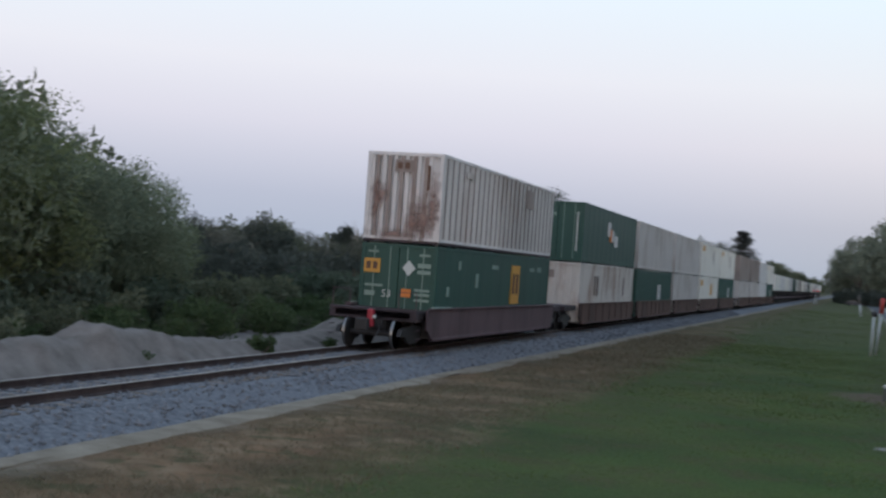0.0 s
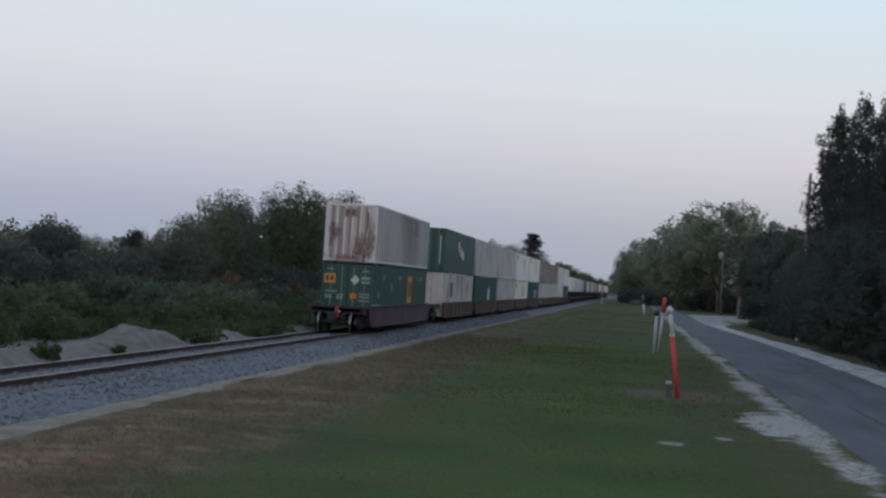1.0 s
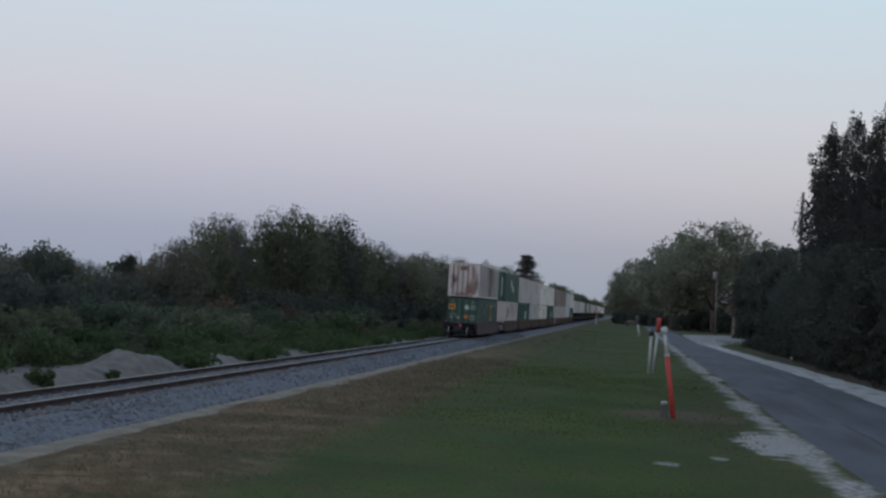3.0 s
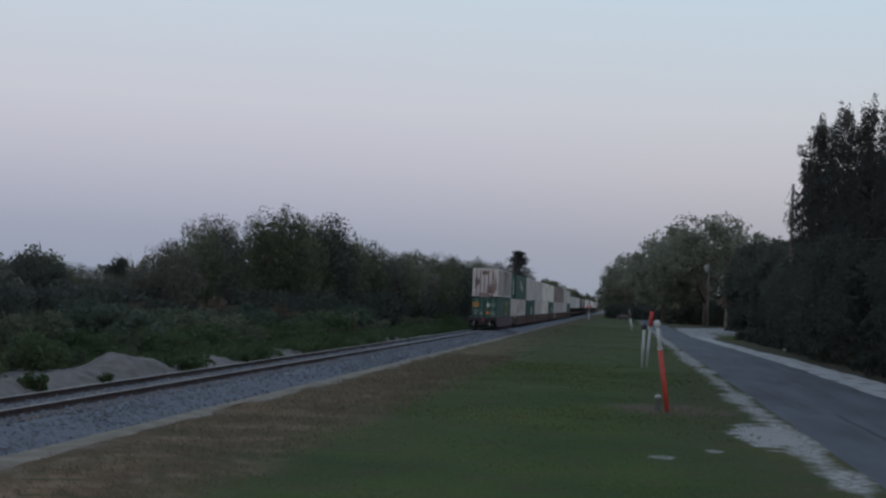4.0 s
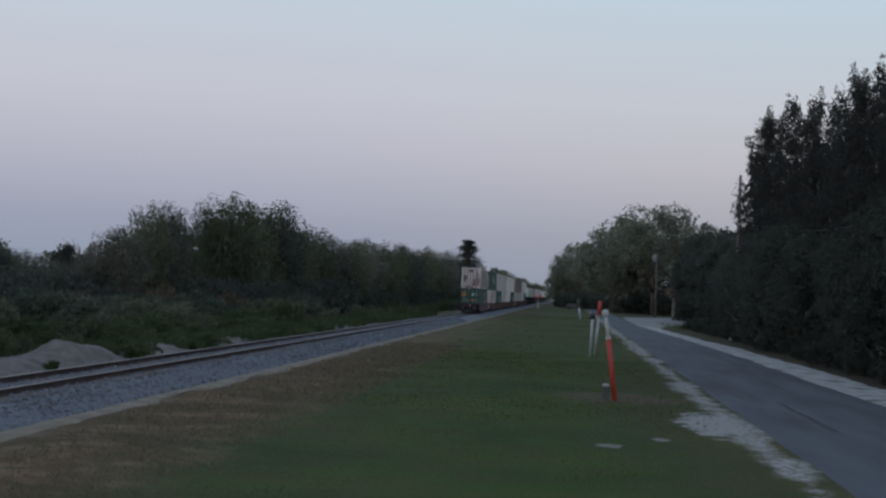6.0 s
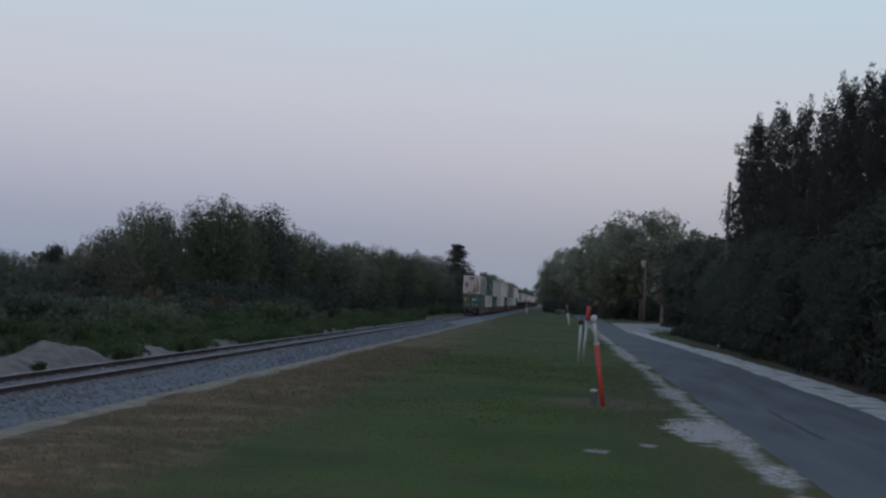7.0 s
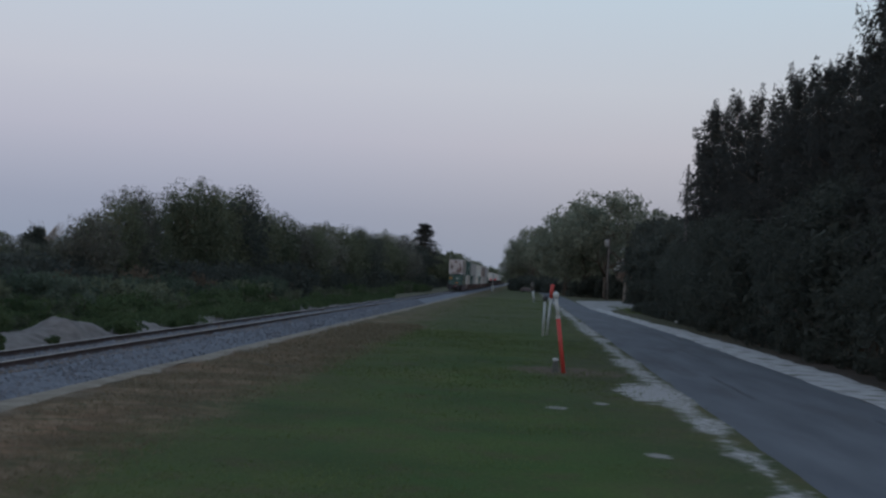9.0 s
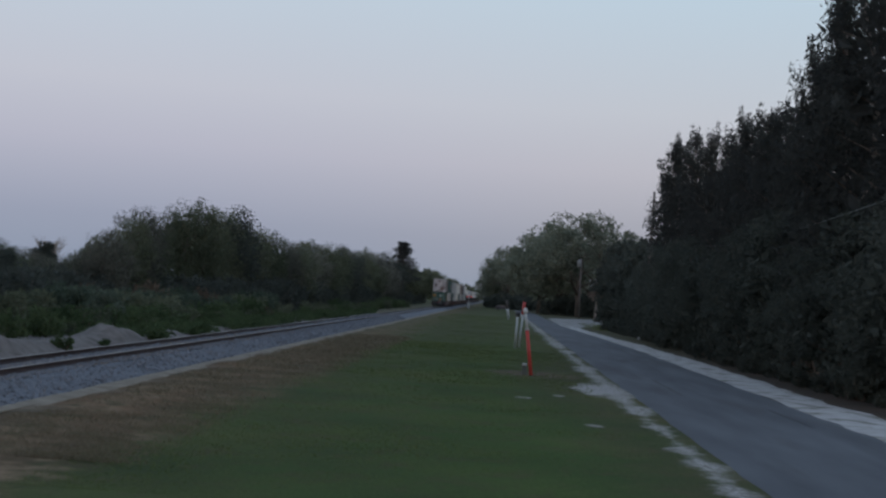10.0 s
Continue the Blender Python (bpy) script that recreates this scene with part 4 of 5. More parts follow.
# ---------------------------------------------------------------- trees and bushes
def grow(seed, height, trunk_r, limbs, lean=0.06, fork=0.32, reach=0.36, bark=M_BARK, sides=8):
    """Trunk with forking limbs; returns the bmesh and the ends of its limbs."""
    rng = random.Random(seed)
    bm, ends = bmesh.new(), []
    top = Vector((rng.uniform(-lean, lean) * height, rng.uniform(-lean, lean) * height, height * 0.82))
    pts = [Vector((0, 0, -0.15))]
    for k in range(1, 7):
        f = k / 6
        pts.append(top * f + Vector((rng.uniform(-1, 1), rng.uniform(-1, 1), 0)) * height * 0.02)
    rad = [trunk_r * (1.25 if k == 0 else 1 - 0.82 * k / 6) for k in range(7)]
    tube(bm, pts, rad, sides)
    ends.append(pts[-1])
    for i in range(limbs):
        f = fork + (0.92 - fork) * (i + rng.random() * 0.6) / limbs
        k = min(5, int(f * 6))
        p = pts[k].lerp(pts[k + 1], f * 6 - k)
        a = i * 2.4 + rng.uniform(-0.5, 0.5)
        ln = height * reach * (1.15 - 0.6 * f) * rng.uniform(0.8, 1.2)
        d = Vector((math.cos(a), math.sin(a), rng.uniform(0.25, 0.8))).normalized()
        m = p + d * ln * 0.55 + Vector((0, 0, ln * 0.06))
        e = m + (d + Vector((rng.uniform(-0.4, 0.4), rng.uniform(-0.4, 0.4), rng.uniform(-0.1, 0.5)))).normalized() * ln * 0.5
        r = trunk_r * (0.55 - 0.3 * f)
        tube(bm, [p, m, e], [r, r * 0.6, r * 0.2], 6)
        ends.append(e)
        for s in (-1, 1):
            q = m + (d + Vector((-d.y, d.x, 0.3)) * s * 0.8).normalized() * ln * 0.4
            tube(bm, [m, m.lerp(q, 0.5) + Vector((0, 0, ln * 0.04)), q], [r * 0.5, r * 0.3, r * 0.1], 5)
            ends.append(q)
    return bm, ends


def crown_clumps(rng, height, spread, low, lobes, open_crown):
    """Clumps on lobes on a dome: the two scales of a crown's outline."""
    mid, rz = height * (low + 1) / 2, height * (1 - low) / 2
    cs, rs = [], []
    for k in range(lobes):
        skirt = not open_crown and k % 3 == 0
        a = 2.4 * k + rng.uniform(-0.4, 0.4)
        up = rng.uniform(-0.85, -0.1) if skirt else (-0.6 + 1.55 * (k + 0.5) / lobes if open_crown else -0.15 + 1.1 * (k + 0.5) / lobes)
        flat = math.sqrt(max(0.05, 1 - up * up)) if not skirt else 0.95
        big = spread * (rng.uniform(0.27, 0.38) if open_crown else rng.uniform(0.36, 0.52))
        c = np.array([math.cos(a) * flat * (spread - big * 0.75), math.sin(a) * flat * (spread - big * 0.75), mid + up * (rz - big * 0.6)])
        for j in range(10):
            d = rng.normal(size=3)
            d[2] += 0.35
            d /= np.linalg.norm(d)
            r = big * rng.uniform(0.32, 0.52)
            cs.append(c + d * big * rng.uniform(0.55, 0.85))
            rs.append((r * 1.1, r * 1.1, r * 0.85))
    return np.array(cs), np.array(rs), mid, rz


def broadleaf(seed, height, spread, leaves, count, low=0.1, leaf=0.2, label="", bark=M_BARK, name="tree", group="trees along the track", lobes=17, open_crown=False):
    """A spreading tree with a crown of lobes and clumps, some gaps left open."""
    rng = np.random.default_rng(seed)
    t = tagged(new(name), label, "tree", group)
    bm, ends = grow(seed, height, height * 0.022 + 0.05, 9, fork=max(0.15, low), reach=spread / height * (0.9 if open_crown else 0.62))
    part("trunk", bm, bark, t, smooth=True)
    cs, rs, mid, rz = crown_clumps(rng, height, spread, low, lobes, open_crown)
    p = puffs(rng, cs, rs, count, 0.3)
    p[:, 2] = np.maximum(p[:, 2], 0.1)
    p[:, 2] *= height / np.sort(p[:, 2])[-8]
    v, f = flakes(rng, p, leaf, 1.1)
    if not open_crown:      # broad inner leaves that close the heart of the crown
        d = rng.normal(size=(count // 7, 3))
        d *= (rng.random(len(d)) ** 0.5 / np.linalg.norm(d, axis=1))[:, None]
        v2, f2 = flakes(rng, d * np.array([spread, spread, rz]) * 0.84 + np.array([0, 0, mid * 0.97]), leaf * 2.5, 1.0)
        v, f = np.concatenate([v, v2]), np.concatenate([f, f2 + len(v)])
    part("crown", data("crown", v, f, leaves), None, t)
    return t


def bushy(seed, height, spread, leaves, count, leaf=0.13, label="", group="bushes by the sand bank", name="bush", droop=0.0, aspect=1.2):
    rng = np.random.default_rng(seed)
    t = tagged(new(name), label, "bush", group)
    bm = bmesh.new()
    cs, rs = [], []
    for k in range(16):
        a, r = rng.uniform(0, 2 * math.pi), spread * math.sqrt(rng.random()) * 0.85
        h = height * (1 - 0.45 * (r / spread) ** 2) * rng.uniform(0.65, 1.0)
        if k % 2 == 0:
            tube(bm, [(math.cos(a) * r * 0.3, math.sin(a) * r * 0.3, -0.1), (math.cos(a) * r * 0.8, math.sin(a) * r * 0.8, h * 0.5), (math.cos(a) * r, math.sin(a) * r, h * 0.9)], [0.04, 0.025, 0.01], 4)
        for f in (0.25, 0.55, 0.88):
            cs.append((math.cos(a) * r, math.sin(a) * r, h * f))
            s = height * rng.uniform(0.12, 0.24)
            rs.append((s * 1.3, s * 1.3, s))
    part("stem", bm, M_BARK, t)
    p = puffs(rng, np.array(cs), np.array(rs), count, 0.4)
    p[:, 2] = np.maximum(p[:, 2], 0.03)
    part("foliage", data("foliage", *flakes(rng, p, leaf, aspect, droop), leaves), None, t)
    return t


def casuarina(seed, height, spread, count, bare=0.2, label=""):
    """A tall whip-leaved pine: pale trunk, steep branches, hanging plumes, and a top that leans with the wind."""
    rng = np.random.default_rng(seed)
    t = tagged(new("tall_pine"), label, "tree", "tall pines beside the road")
    bm = bmesh.new()
    wob = [Vector((rng.normal() * 0.012 * height * k / 7, rng.normal() * 0.012 * height * k / 7, height * k / 7 * 0.95 - 0.2)) for k in range(8)]
    twigs = bmesh.new()
    tube(bm, wob, [0.30 * (1 - 0.88 * k / 7) * height / 20 for k in range(8)], 8)
    cs, rs = [], []
    n = 30
    for i in range(n):
        f = bare + (0.97 - bare) * (i + rng.random()) / n
        k = min(6, int(f * 7))
        p = wob[k].lerp(wob[k + 1], f * 7 - k)
        a = i * 2.4 + rng.uniform(-0.6, 0.6)
        ln = spread * (1 - 0.86 * (max(0, f - 0.55) / 0.45) ** 1.3) * rng.uniform(0.55, 1.1)
        e = p + Vector((math.cos(a), math.sin(a), rng.uniform(0.35, 0.9))) * ln
        tube(twigs, [p, p.lerp(e, 0.5), e.lerp(p, 0.15)], [0.06, 0.035, 0.01], 5)
        for g in (0.4, 0.75, 1.0):
            q = p.lerp(e, g)
            sz = height * rng.uniform(0.028, 0.046) * (1 - 0.45 * max(0, f - 0.7) / 0.3)
            cs.append((q.x, q.y, q.z - 0.3 * sz))
            rs.append((sz * 0.95, sz * 0.95, sz * 1.7))
    for k in range(5):      # leading plumes
        a, r = rng.uniform(0, 6.28), spread * 0.3 * rng.random()
        x, y, z = math.cos(a) * r, math.sin(a) * r, height * (0.96 - 0.025 * k)
        for g in range(4):
            cs.append((wob[-1].x + x + 0.10 * g, wob[-1].y + y, z - 0.55 * g))
            rs.append((0.26 + 0.14 * g, 0.26 + 0.14 * g, 0.5))
    part("trunk", bm, M_PALEBARK, t, "pale peeling trunk", smooth=True)
    part("branches", twigs, M_BARK, t)
    p = puffs(rng, np.array(cs), np.array(rs), count, 0.3)
    p[:, 2] = np.maximum(p[:, 2], 0.2)
    p[:, 2] *= height / np.sort(p[:, 2])[-8]
    v, f = flakes(rng, p, 0.17, 2.0, 0.5)
    z = rng.uniform(bare, 0.8, 420)
    v2, f2 = flakes(rng, np.stack([rng.normal(0, spread * 0.2, 420), rng.normal(0, spread * 0.2, 420), z * height], 1), 0.42, 1.2, 0.5)
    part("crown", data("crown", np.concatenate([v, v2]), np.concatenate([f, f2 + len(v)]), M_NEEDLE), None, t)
    return t


def put(ob, x, y, s=1.0, turn=0.0, sz=None, z=0.0):
    return Matrix.LocRotScale((x, y, z), Euler((0, 0, turn)), (s, s, sz or s))


PLANTED = set()


def plant(protos, places, seed=1, fine=(), near=0):
    """Sets out copies of the prototypes at (x, y, height), the first few from the finer ones; the first of each kind is itself used."""
    rng = random.Random(seed)
    for j, (x, y, h) in enumerate(places):
        k = rng.randrange(len(protos)) if j >= len(protos) else j
        ob, base = fine[k] if j < near else protos[k]
        s = h / base
        m = put(ob, x, y, s * rng.uniform(0.92, 1.1), rng.uniform(0, 6.28), s)
        if ob in PLANTED:
            copy_thing(ob, m @ Matrix.Diagonal((*(1 / v for v in ob.scale), 1)))
        else:
            PLANTED.add(ob)
            ob.matrix_basis = m


def along(az, x):
    """The place on the line x at that bearing from the lens, in degrees from the track's line."""
    return x, x / math.tan(radians(az))


# left of the track: mixed oaks and scrub; bearing, distance of the row from the lens line, height
oaks = [(broadleaf(11, 10, 4.6, M_OAK, 8300, 0.03, 0.108, "dense dark green broadleaf tree at the edge of the wood"), 10.0),
        (broadleaf(12, 10, 4.1, M_OAK, 8300, 0.03, 0.108, "dense dark green broadleaf tree at the edge of the wood"), 10.0),
        (broadleaf(13, 10, 4.8, M_GREYOAK, 8300, 0.05, 0.108, "dusty grey-green broadleaf tree with a loose crown"), 10.0),
        (broadleaf(14, 10, 4.3, M_DARK, 8300, 0.0, 0.108, "very dark thicket tree leafy to the ground"), 10.0)]
NEAR_LEFT = [
    (-41.5, -27, 9.3), (-39.6, -27, 8.9), (-38.0, -27, 8.5), (-36.6, -27, 8.2), (-35.6, -27, 7.6), (-34.6, -27.5, 7.1), (-33.4, -28, 6.4), (-32.3, -28, 6.2), (-31.4, -28, 6.6), (-30.5, -28, 6.0), (-29.9, -29, 5.1)]
MID_LEFT = [(-28.6, -36, 5.2), (-27.6, -38, 5.1), (-26.6, -38, 4.6), (-25.6, -38, 5.4), (-25.0, -38, 5.8), (-24.3, -38, 5.5), (-23.5, -38, 5.0), (-22.9, -38, 4.8), (-22.3, -40, 4.6), (-21.7, -40, 4.6), (-21.2, -38, 4.5), (-20.7, -36, 4.8), (-20.3, -34, 5.2)]
STAND_LEFT = [     # the large trees of the clump: bearing, row, height, half width, which kind
    (-19.75, -31, 6.8, 2.6, 2), (-18.7, -31, 8.5, 2.7, 0), (-17.95, -31, 9.2, 3.0, 2), (-17.15, -32, 8.9, 2.3, 1), (-15.35, -32, 11.2, 3.3, 0), (-14.55, -31, 11.6, 3.6, 1), (-13.7, -32, 11.4, 3.4, 0), (-13.05, -31, 12.0, 4.4, 3), (-12.2, -31, 10.6, 3.6, 0)]
CLUMP_LEFT = [
    (-11.35, -30, 9.9), (-10.6, -30, 9.1), (-10.0, -29, 9.3), (-9.3, -29, 9.9), (-8.6, -29, 10.7), (-8.0, -29, 11.0), (-7.3, -28, 11.1), (-6.7, -28, 11.5), (-6.2, -28, 10.8), (-5.7, -27, 11.6), (-5.2, -26, 12.3), (-4.9, -27, 11.5)]
BACK_LEFT = [(-38.5, -33, 9.8), (-35.6, -33, 8.2), (-32.6, -34, 7.2), (-27.0, -46, 5.6), (-24.8, -48, 6.6), (-19.2, -38, 6.6), (-17.6, -40, 6.4), (-14.9, -39, 11.4), (-13.3, -38, 11.6), (-12.0, -38, 10.6), (-10.6, -37, 9.6), (-9.2, -36, 10.6), (-7.8, -35, 11.2), (-6.6, -34, 11.8),
             (-4.2, -27, 11), (-3.8, -27, 12), (-3.4, -27, 12), (-3.0, -27, 12), (-2.6, -26, 12), (-2.2, -26, 12), (-1.9, -25, 11), (-1.6, -25, 12), (-1.35, -25, 11)]
# the closest trees have the same build in finer leaf
nears = [(broadleaf(sd, 10, sp, mat, 11500, lw, 0.09, f"{word} broadleaf tree close behind the sand bank", lobes=20), 10.0) for sd, sp, lw, mat, word in ((11, 4.6, 0.03, M_DUSTY, "dusty green"), (12, 4.0, 0.03, M_OLIVE, "olive green"), (13, 4.8, 0.05, M_DUSTY, "dusty green"), (14, 4.3, 0.0, M_OLIVE, "olive green"))]
plant(oaks, [(*along(a, x), h) for a, x, h in NEAR_LEFT + MID_LEFT + CLUMP_LEFT], 4, nears, len(NEAR_LEFT))
for az, x, h, half, k in STAND_LEFT:
    ob = oaks[k][0]
    wide = half / (4.6, 4.1, 4.8, 4.3)[k]
    copy_thing(ob, Matrix.LocRotScale((*along(az, x), 0), Euler((0, 0, az)), (wide, wide, h / 10)) @ Matrix.Diagonal((*(1 / v for v in ob.scale), 1)))
backs = [(broadleaf(15, 10, 4.7, M_OAK, 2000, 0.05, 0.28, "dark broadleaf tree deeper in the wood", group="trees deeper in the wood"), 10.0)]
plant(backs, [(*along(a, x), h) for a, x, h in BACK_LEFT], 5)


def pine(seed, height, label):
    """A cone of drooping tiers with a spiky outline."""
    rng = np.random.default_rng(seed)
    t = tagged(new("pine_tree"), label, "tree")
    bm = bmesh.new()
    tube(bm, [(0, 0, -0.2), (0.1, 0, height * 0.5), (0, 0.1, height)], [0.28, 0.17, 0.03], 8)
    cs, rs = [], []
    for k in range(11):
        f = 0.40 + 0.57 * k / 10
        for a in np.arange(0, 6.28, 0.75) + rng.random() * 6:
            r = (1 - f) ** 0.7 * height * 0.27 * rng.uniform(0.55, 1.15) + 0.2
            e = (math.cos(a) * r, math.sin(a) * r, f * height + rng.normal() * 0.2)
            tube(bm, [(0, 0, f * height), e], [0.06, 0.015], 4)
            for g in (0.45, 0.75, 1.0):
                cs.append((e[0] * g, e[1] * g, e[2]))
                rs.append((0.85, 0.85, 0.38))
    part("trunk", bm, M_BARK, t)
    part("crown", data("crown", *flakes(rng, puffs(rng, np.array(cs), np.array(rs), 4200, 0.2), 0.3, 2.5), M_NEEDLE), None, t)
    return t


p = pine(31, 15, "dark cone-shaped pine with tiered branches")
p.matrix_basis = put(p, *along(-4.55, -25), 1.5, 0, 1.06)

# the round-headed tree and the bare grey one behind the scrub
rt = broadleaf(41, 5.9, 1.5, M_DARK, 2600, 0.45, 0.10, "small dark round-headed tree above the scrub", group="")
rt.matrix_basis = put(rt, *along(-21.8, -46), 0.95, 0, 1.04)
bare = tagged(new("bare_tree"), "leafless pale grey tree with fine twigs", "tree")
bm = bmesh.new()
rb = random.Random(6)
tube(bm, [(0, 0, -0.2), (0.1, 0, 3), (0, 0.1, 5.2)], [0.2, 0.14, 0.06], 7)
for k in range(120):
    a, f = rb.uniform(0, 6.28), rb.uniform(0.5, 1)
    p0 = Vector((0, 0, 5.2 * f))
    d = Vector((math.cos(a), math.sin(a), rb.uniform(0.4, 1.2))) * rb.uniform(0.8, 2.2)
    tube(bm, [p0, p0 + d * 0.6, p0 + d + Vector((0, 0, 0.2))], [0.05, 0.035, 0.015], 4)
part("branches", bm, M_PALEBARK, bare)
bare.matrix_basis = put(bare, *along(-21.1, -58), 1.12)

# scrub between the sand bank and the wood
scrub = [(bushy(51, 2.4, 2.0, M_BUSH, 1050, 0.16, "leafy green bush behind the sand bank"), 2.4), (bushy(52, 2.4, 2.4, M_BUSH, 1050, 0.16, "leafy green bush behind the sand bank"), 2.4),
         (bushy(53, 2.4, 2.0, M_OAK, 1050, 0.16, "dark green bush behind the sand bank"), 2.4), (bushy(54, 2.4, 2.2, M_SAGE, 1700, 0.155, "grey-green sagging bush with pale leaves"), 2.4)]
rs = random.Random(9)
places = []
for k in range(64):
    y = 14 + 84 * (k / 64) ** 1.1
    places.append((-21.6 + rs.uniform(-0.9, 0.6), y, rs.uniform(0.9, 1.8)))
for k in range(24):
    y = 95 + 190 * k / 24
    places.append((-21.5 + rs.uniform(-1.4, 1.2), y, rs.uniform(1.2, 2.4)))
plant(scrub[:3], places, 12)
places = []
for k in range(46):
    y = 18 + 110 * (k / 46) ** 1.1
    places.append((-24.6 + rs.uniform(-1.2, 1.0), y, rs.uniform(1.9, 2.8)))
plant([scrub[3], scrub[2]], places, 14)
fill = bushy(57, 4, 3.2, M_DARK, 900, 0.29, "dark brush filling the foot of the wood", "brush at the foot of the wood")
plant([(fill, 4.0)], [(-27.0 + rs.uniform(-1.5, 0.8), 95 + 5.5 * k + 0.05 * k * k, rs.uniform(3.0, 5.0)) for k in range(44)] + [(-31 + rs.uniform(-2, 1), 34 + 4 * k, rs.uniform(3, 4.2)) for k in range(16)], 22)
plant(scrub[3:], [(*along(a, x), h) for a, x, h in [(-17.9, -25.5, 2.4), (-16.8, -25.0, 2.5), (-15.6, -25.0, 2.4), (-19.3, -25.5, 2.2), (-20.6, -25, 2.0), (-14.0, -24.5, 2.2), (-12.6, -24, 1.9), (-22.3, -24.6, 1.8), (-11.3, -23.5, 1.9)]], 13)
russet = bushy(56, 2.4, 1.6, M_RUSSET, 1100, 0.14, "russet brown bush going dry among the green scrub", "russet bushes")
plant([(russet, 2.4)], [(*along(a, x), h) for a, x, h in [(-14.9, -25.0, 2.7), (-17.6, -26.5, 3.0), (-11.6, -20.6, 1.3), (-20.9, -28.5, 2.6)]], 31)
rng = np.random.default_rng(58)
cs, rz = [], []
for lo, hi, n, x0, x1 in ((47, 157, 70, -20.3, -18.8), (50.5, 55.6, 9, -19.0, -17.5), (59.2, 66.2, 13, -19.0, -17.5), (70.5, 95, 44, -19.0, -17.4), (95, 170, 60, -19.2, -17.3)):
    for k in range(n):
        x, y, h = rng.uniform(x0, x1), lo + (hi - lo) * (k + rng.random()) / n, rng.uniform(0.4, 1.0)
        if min(abs(y - q) for q in (46.4, 57.3, 68)) < 1.3:
            continue
        for j in range(6):
            cs.append((x + rng.normal() * 0.45, y + rng.normal() * 0.5, h * rng.uniform(0.15, 0.8)))
            rz.append((0.32, 0.32, 0.22 + 0.15 * h))
weeds = puffs(rng, np.array(cs), np.array(rz), 52000, 0.4)
weeds[:, 2] = np.maximum(weeds[:, 2], 0.02)
tagged(new("low_weeds", data("low_weeds", *flakes(rng, weeds, 0.085, 1.3), M_BUSH)), "low green weeds between the sand heaps", "weeds", kind="stuff")
tuft = bushy(55, 0.8, 0.55, M_BUSH, 700, 0.09, "small green weed clump on the sand", "weed clumps on the sand", "weed_clump")
plant([(tuft, 0.8)], [(-17.5, 37.5, 0.75), (-17.3, 51.5, 0.8), (-17.6, 60.5, 0.6), (-17.4, 43.0, 0.45), (-17.6, 30.5, 0.5), (-17.9, 72, 0.6), (-18.4, 80, 0.8)], 14)

# right of the road: tall pines over a dark thicket
talls = [(casuarina(61, 20, 1.95, 7000, 0.16, "tall dark whip-leaved pine with a feathery top"), 20.0), (casuarina(62, 20, 2.4, 6800, 0.22, "tall dark whip-leaved pine with a feathery top"), 20.0), (casuarina(63, 20, 3.0, 7400, 0.12, "tall dark whip-leaved pine with drooping plumes"), 20.0)]
RIGHT = [(7.8, 17.5, 21.9), (8.35, 17.5, 20.8), (9.15, 17.5, 20.2), (9.7, 17.8, 18.2), (10.15, 17.5, 19.1), (10.85, 17.5, 17.6), (11.63, 17.5, 18.7), (12.12, 17.5, 17.6), (12.75, 17.5, 17.6), (13.35, 17.5, 17.3), (13.95, 17.5, 16.8), (14.7, 17.8, 17.0), (15.6, 17.5, 19.4), (16.6, 17.5, 21.5),
         (17.7, 17.5, 22), (19.2, 17.5, 23), (21.0, 18, 23), (23.5, 18, 23), (26.5, 18.5, 24)]
plant(talls, [(*along(a, x), h) for a, x, h in RIGHT], 15)
rear = [(casuarina(64, 18, 2.8, 2400, 0.1, "tall dark pine standing behind the front row"), 18.0)]
plant(rear, [(*along(a, x), h) for a, x, h in [(8.7, 21.5, 18.5), (9.6, 21.5, 17), (10.6, 21, 16), (11.6, 21, 16), (12.8, 21, 16), (14.2, 21, 16.5), (15.8, 21, 18), (17.8, 21, 21), (20.5, 22, 23)]], 16)
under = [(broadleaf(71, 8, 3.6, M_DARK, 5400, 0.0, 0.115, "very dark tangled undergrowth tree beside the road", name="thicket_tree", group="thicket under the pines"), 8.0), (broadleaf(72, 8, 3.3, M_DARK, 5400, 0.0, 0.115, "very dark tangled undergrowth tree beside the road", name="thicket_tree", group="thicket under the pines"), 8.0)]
rr = random.Random(17)
places = []
for k in range(30):
    y = 34 + 128 * (k / 29) ** 1.15
    places.append((16.4 + rr.uniform(-0.5, 0.5) + max(0.0, (y - 105) * 0.06), y, rr.uniform(5.5, 9.5) * (0.95 if y > 115 else 1.0)))
plant(under, places, 18)
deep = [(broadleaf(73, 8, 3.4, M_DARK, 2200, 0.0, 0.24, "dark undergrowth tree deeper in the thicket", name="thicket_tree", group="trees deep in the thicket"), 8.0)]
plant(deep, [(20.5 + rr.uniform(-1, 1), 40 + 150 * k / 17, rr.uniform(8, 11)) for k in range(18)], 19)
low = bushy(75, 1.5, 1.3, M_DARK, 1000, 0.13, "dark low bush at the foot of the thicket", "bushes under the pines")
plant([(low, 1.5)], [(14.6 + rr.uniform(-0.5, 0.5), 36 + 128 * (k / 34), rr.uniform(0.7, 1.9)) for k in range(35)], 19)

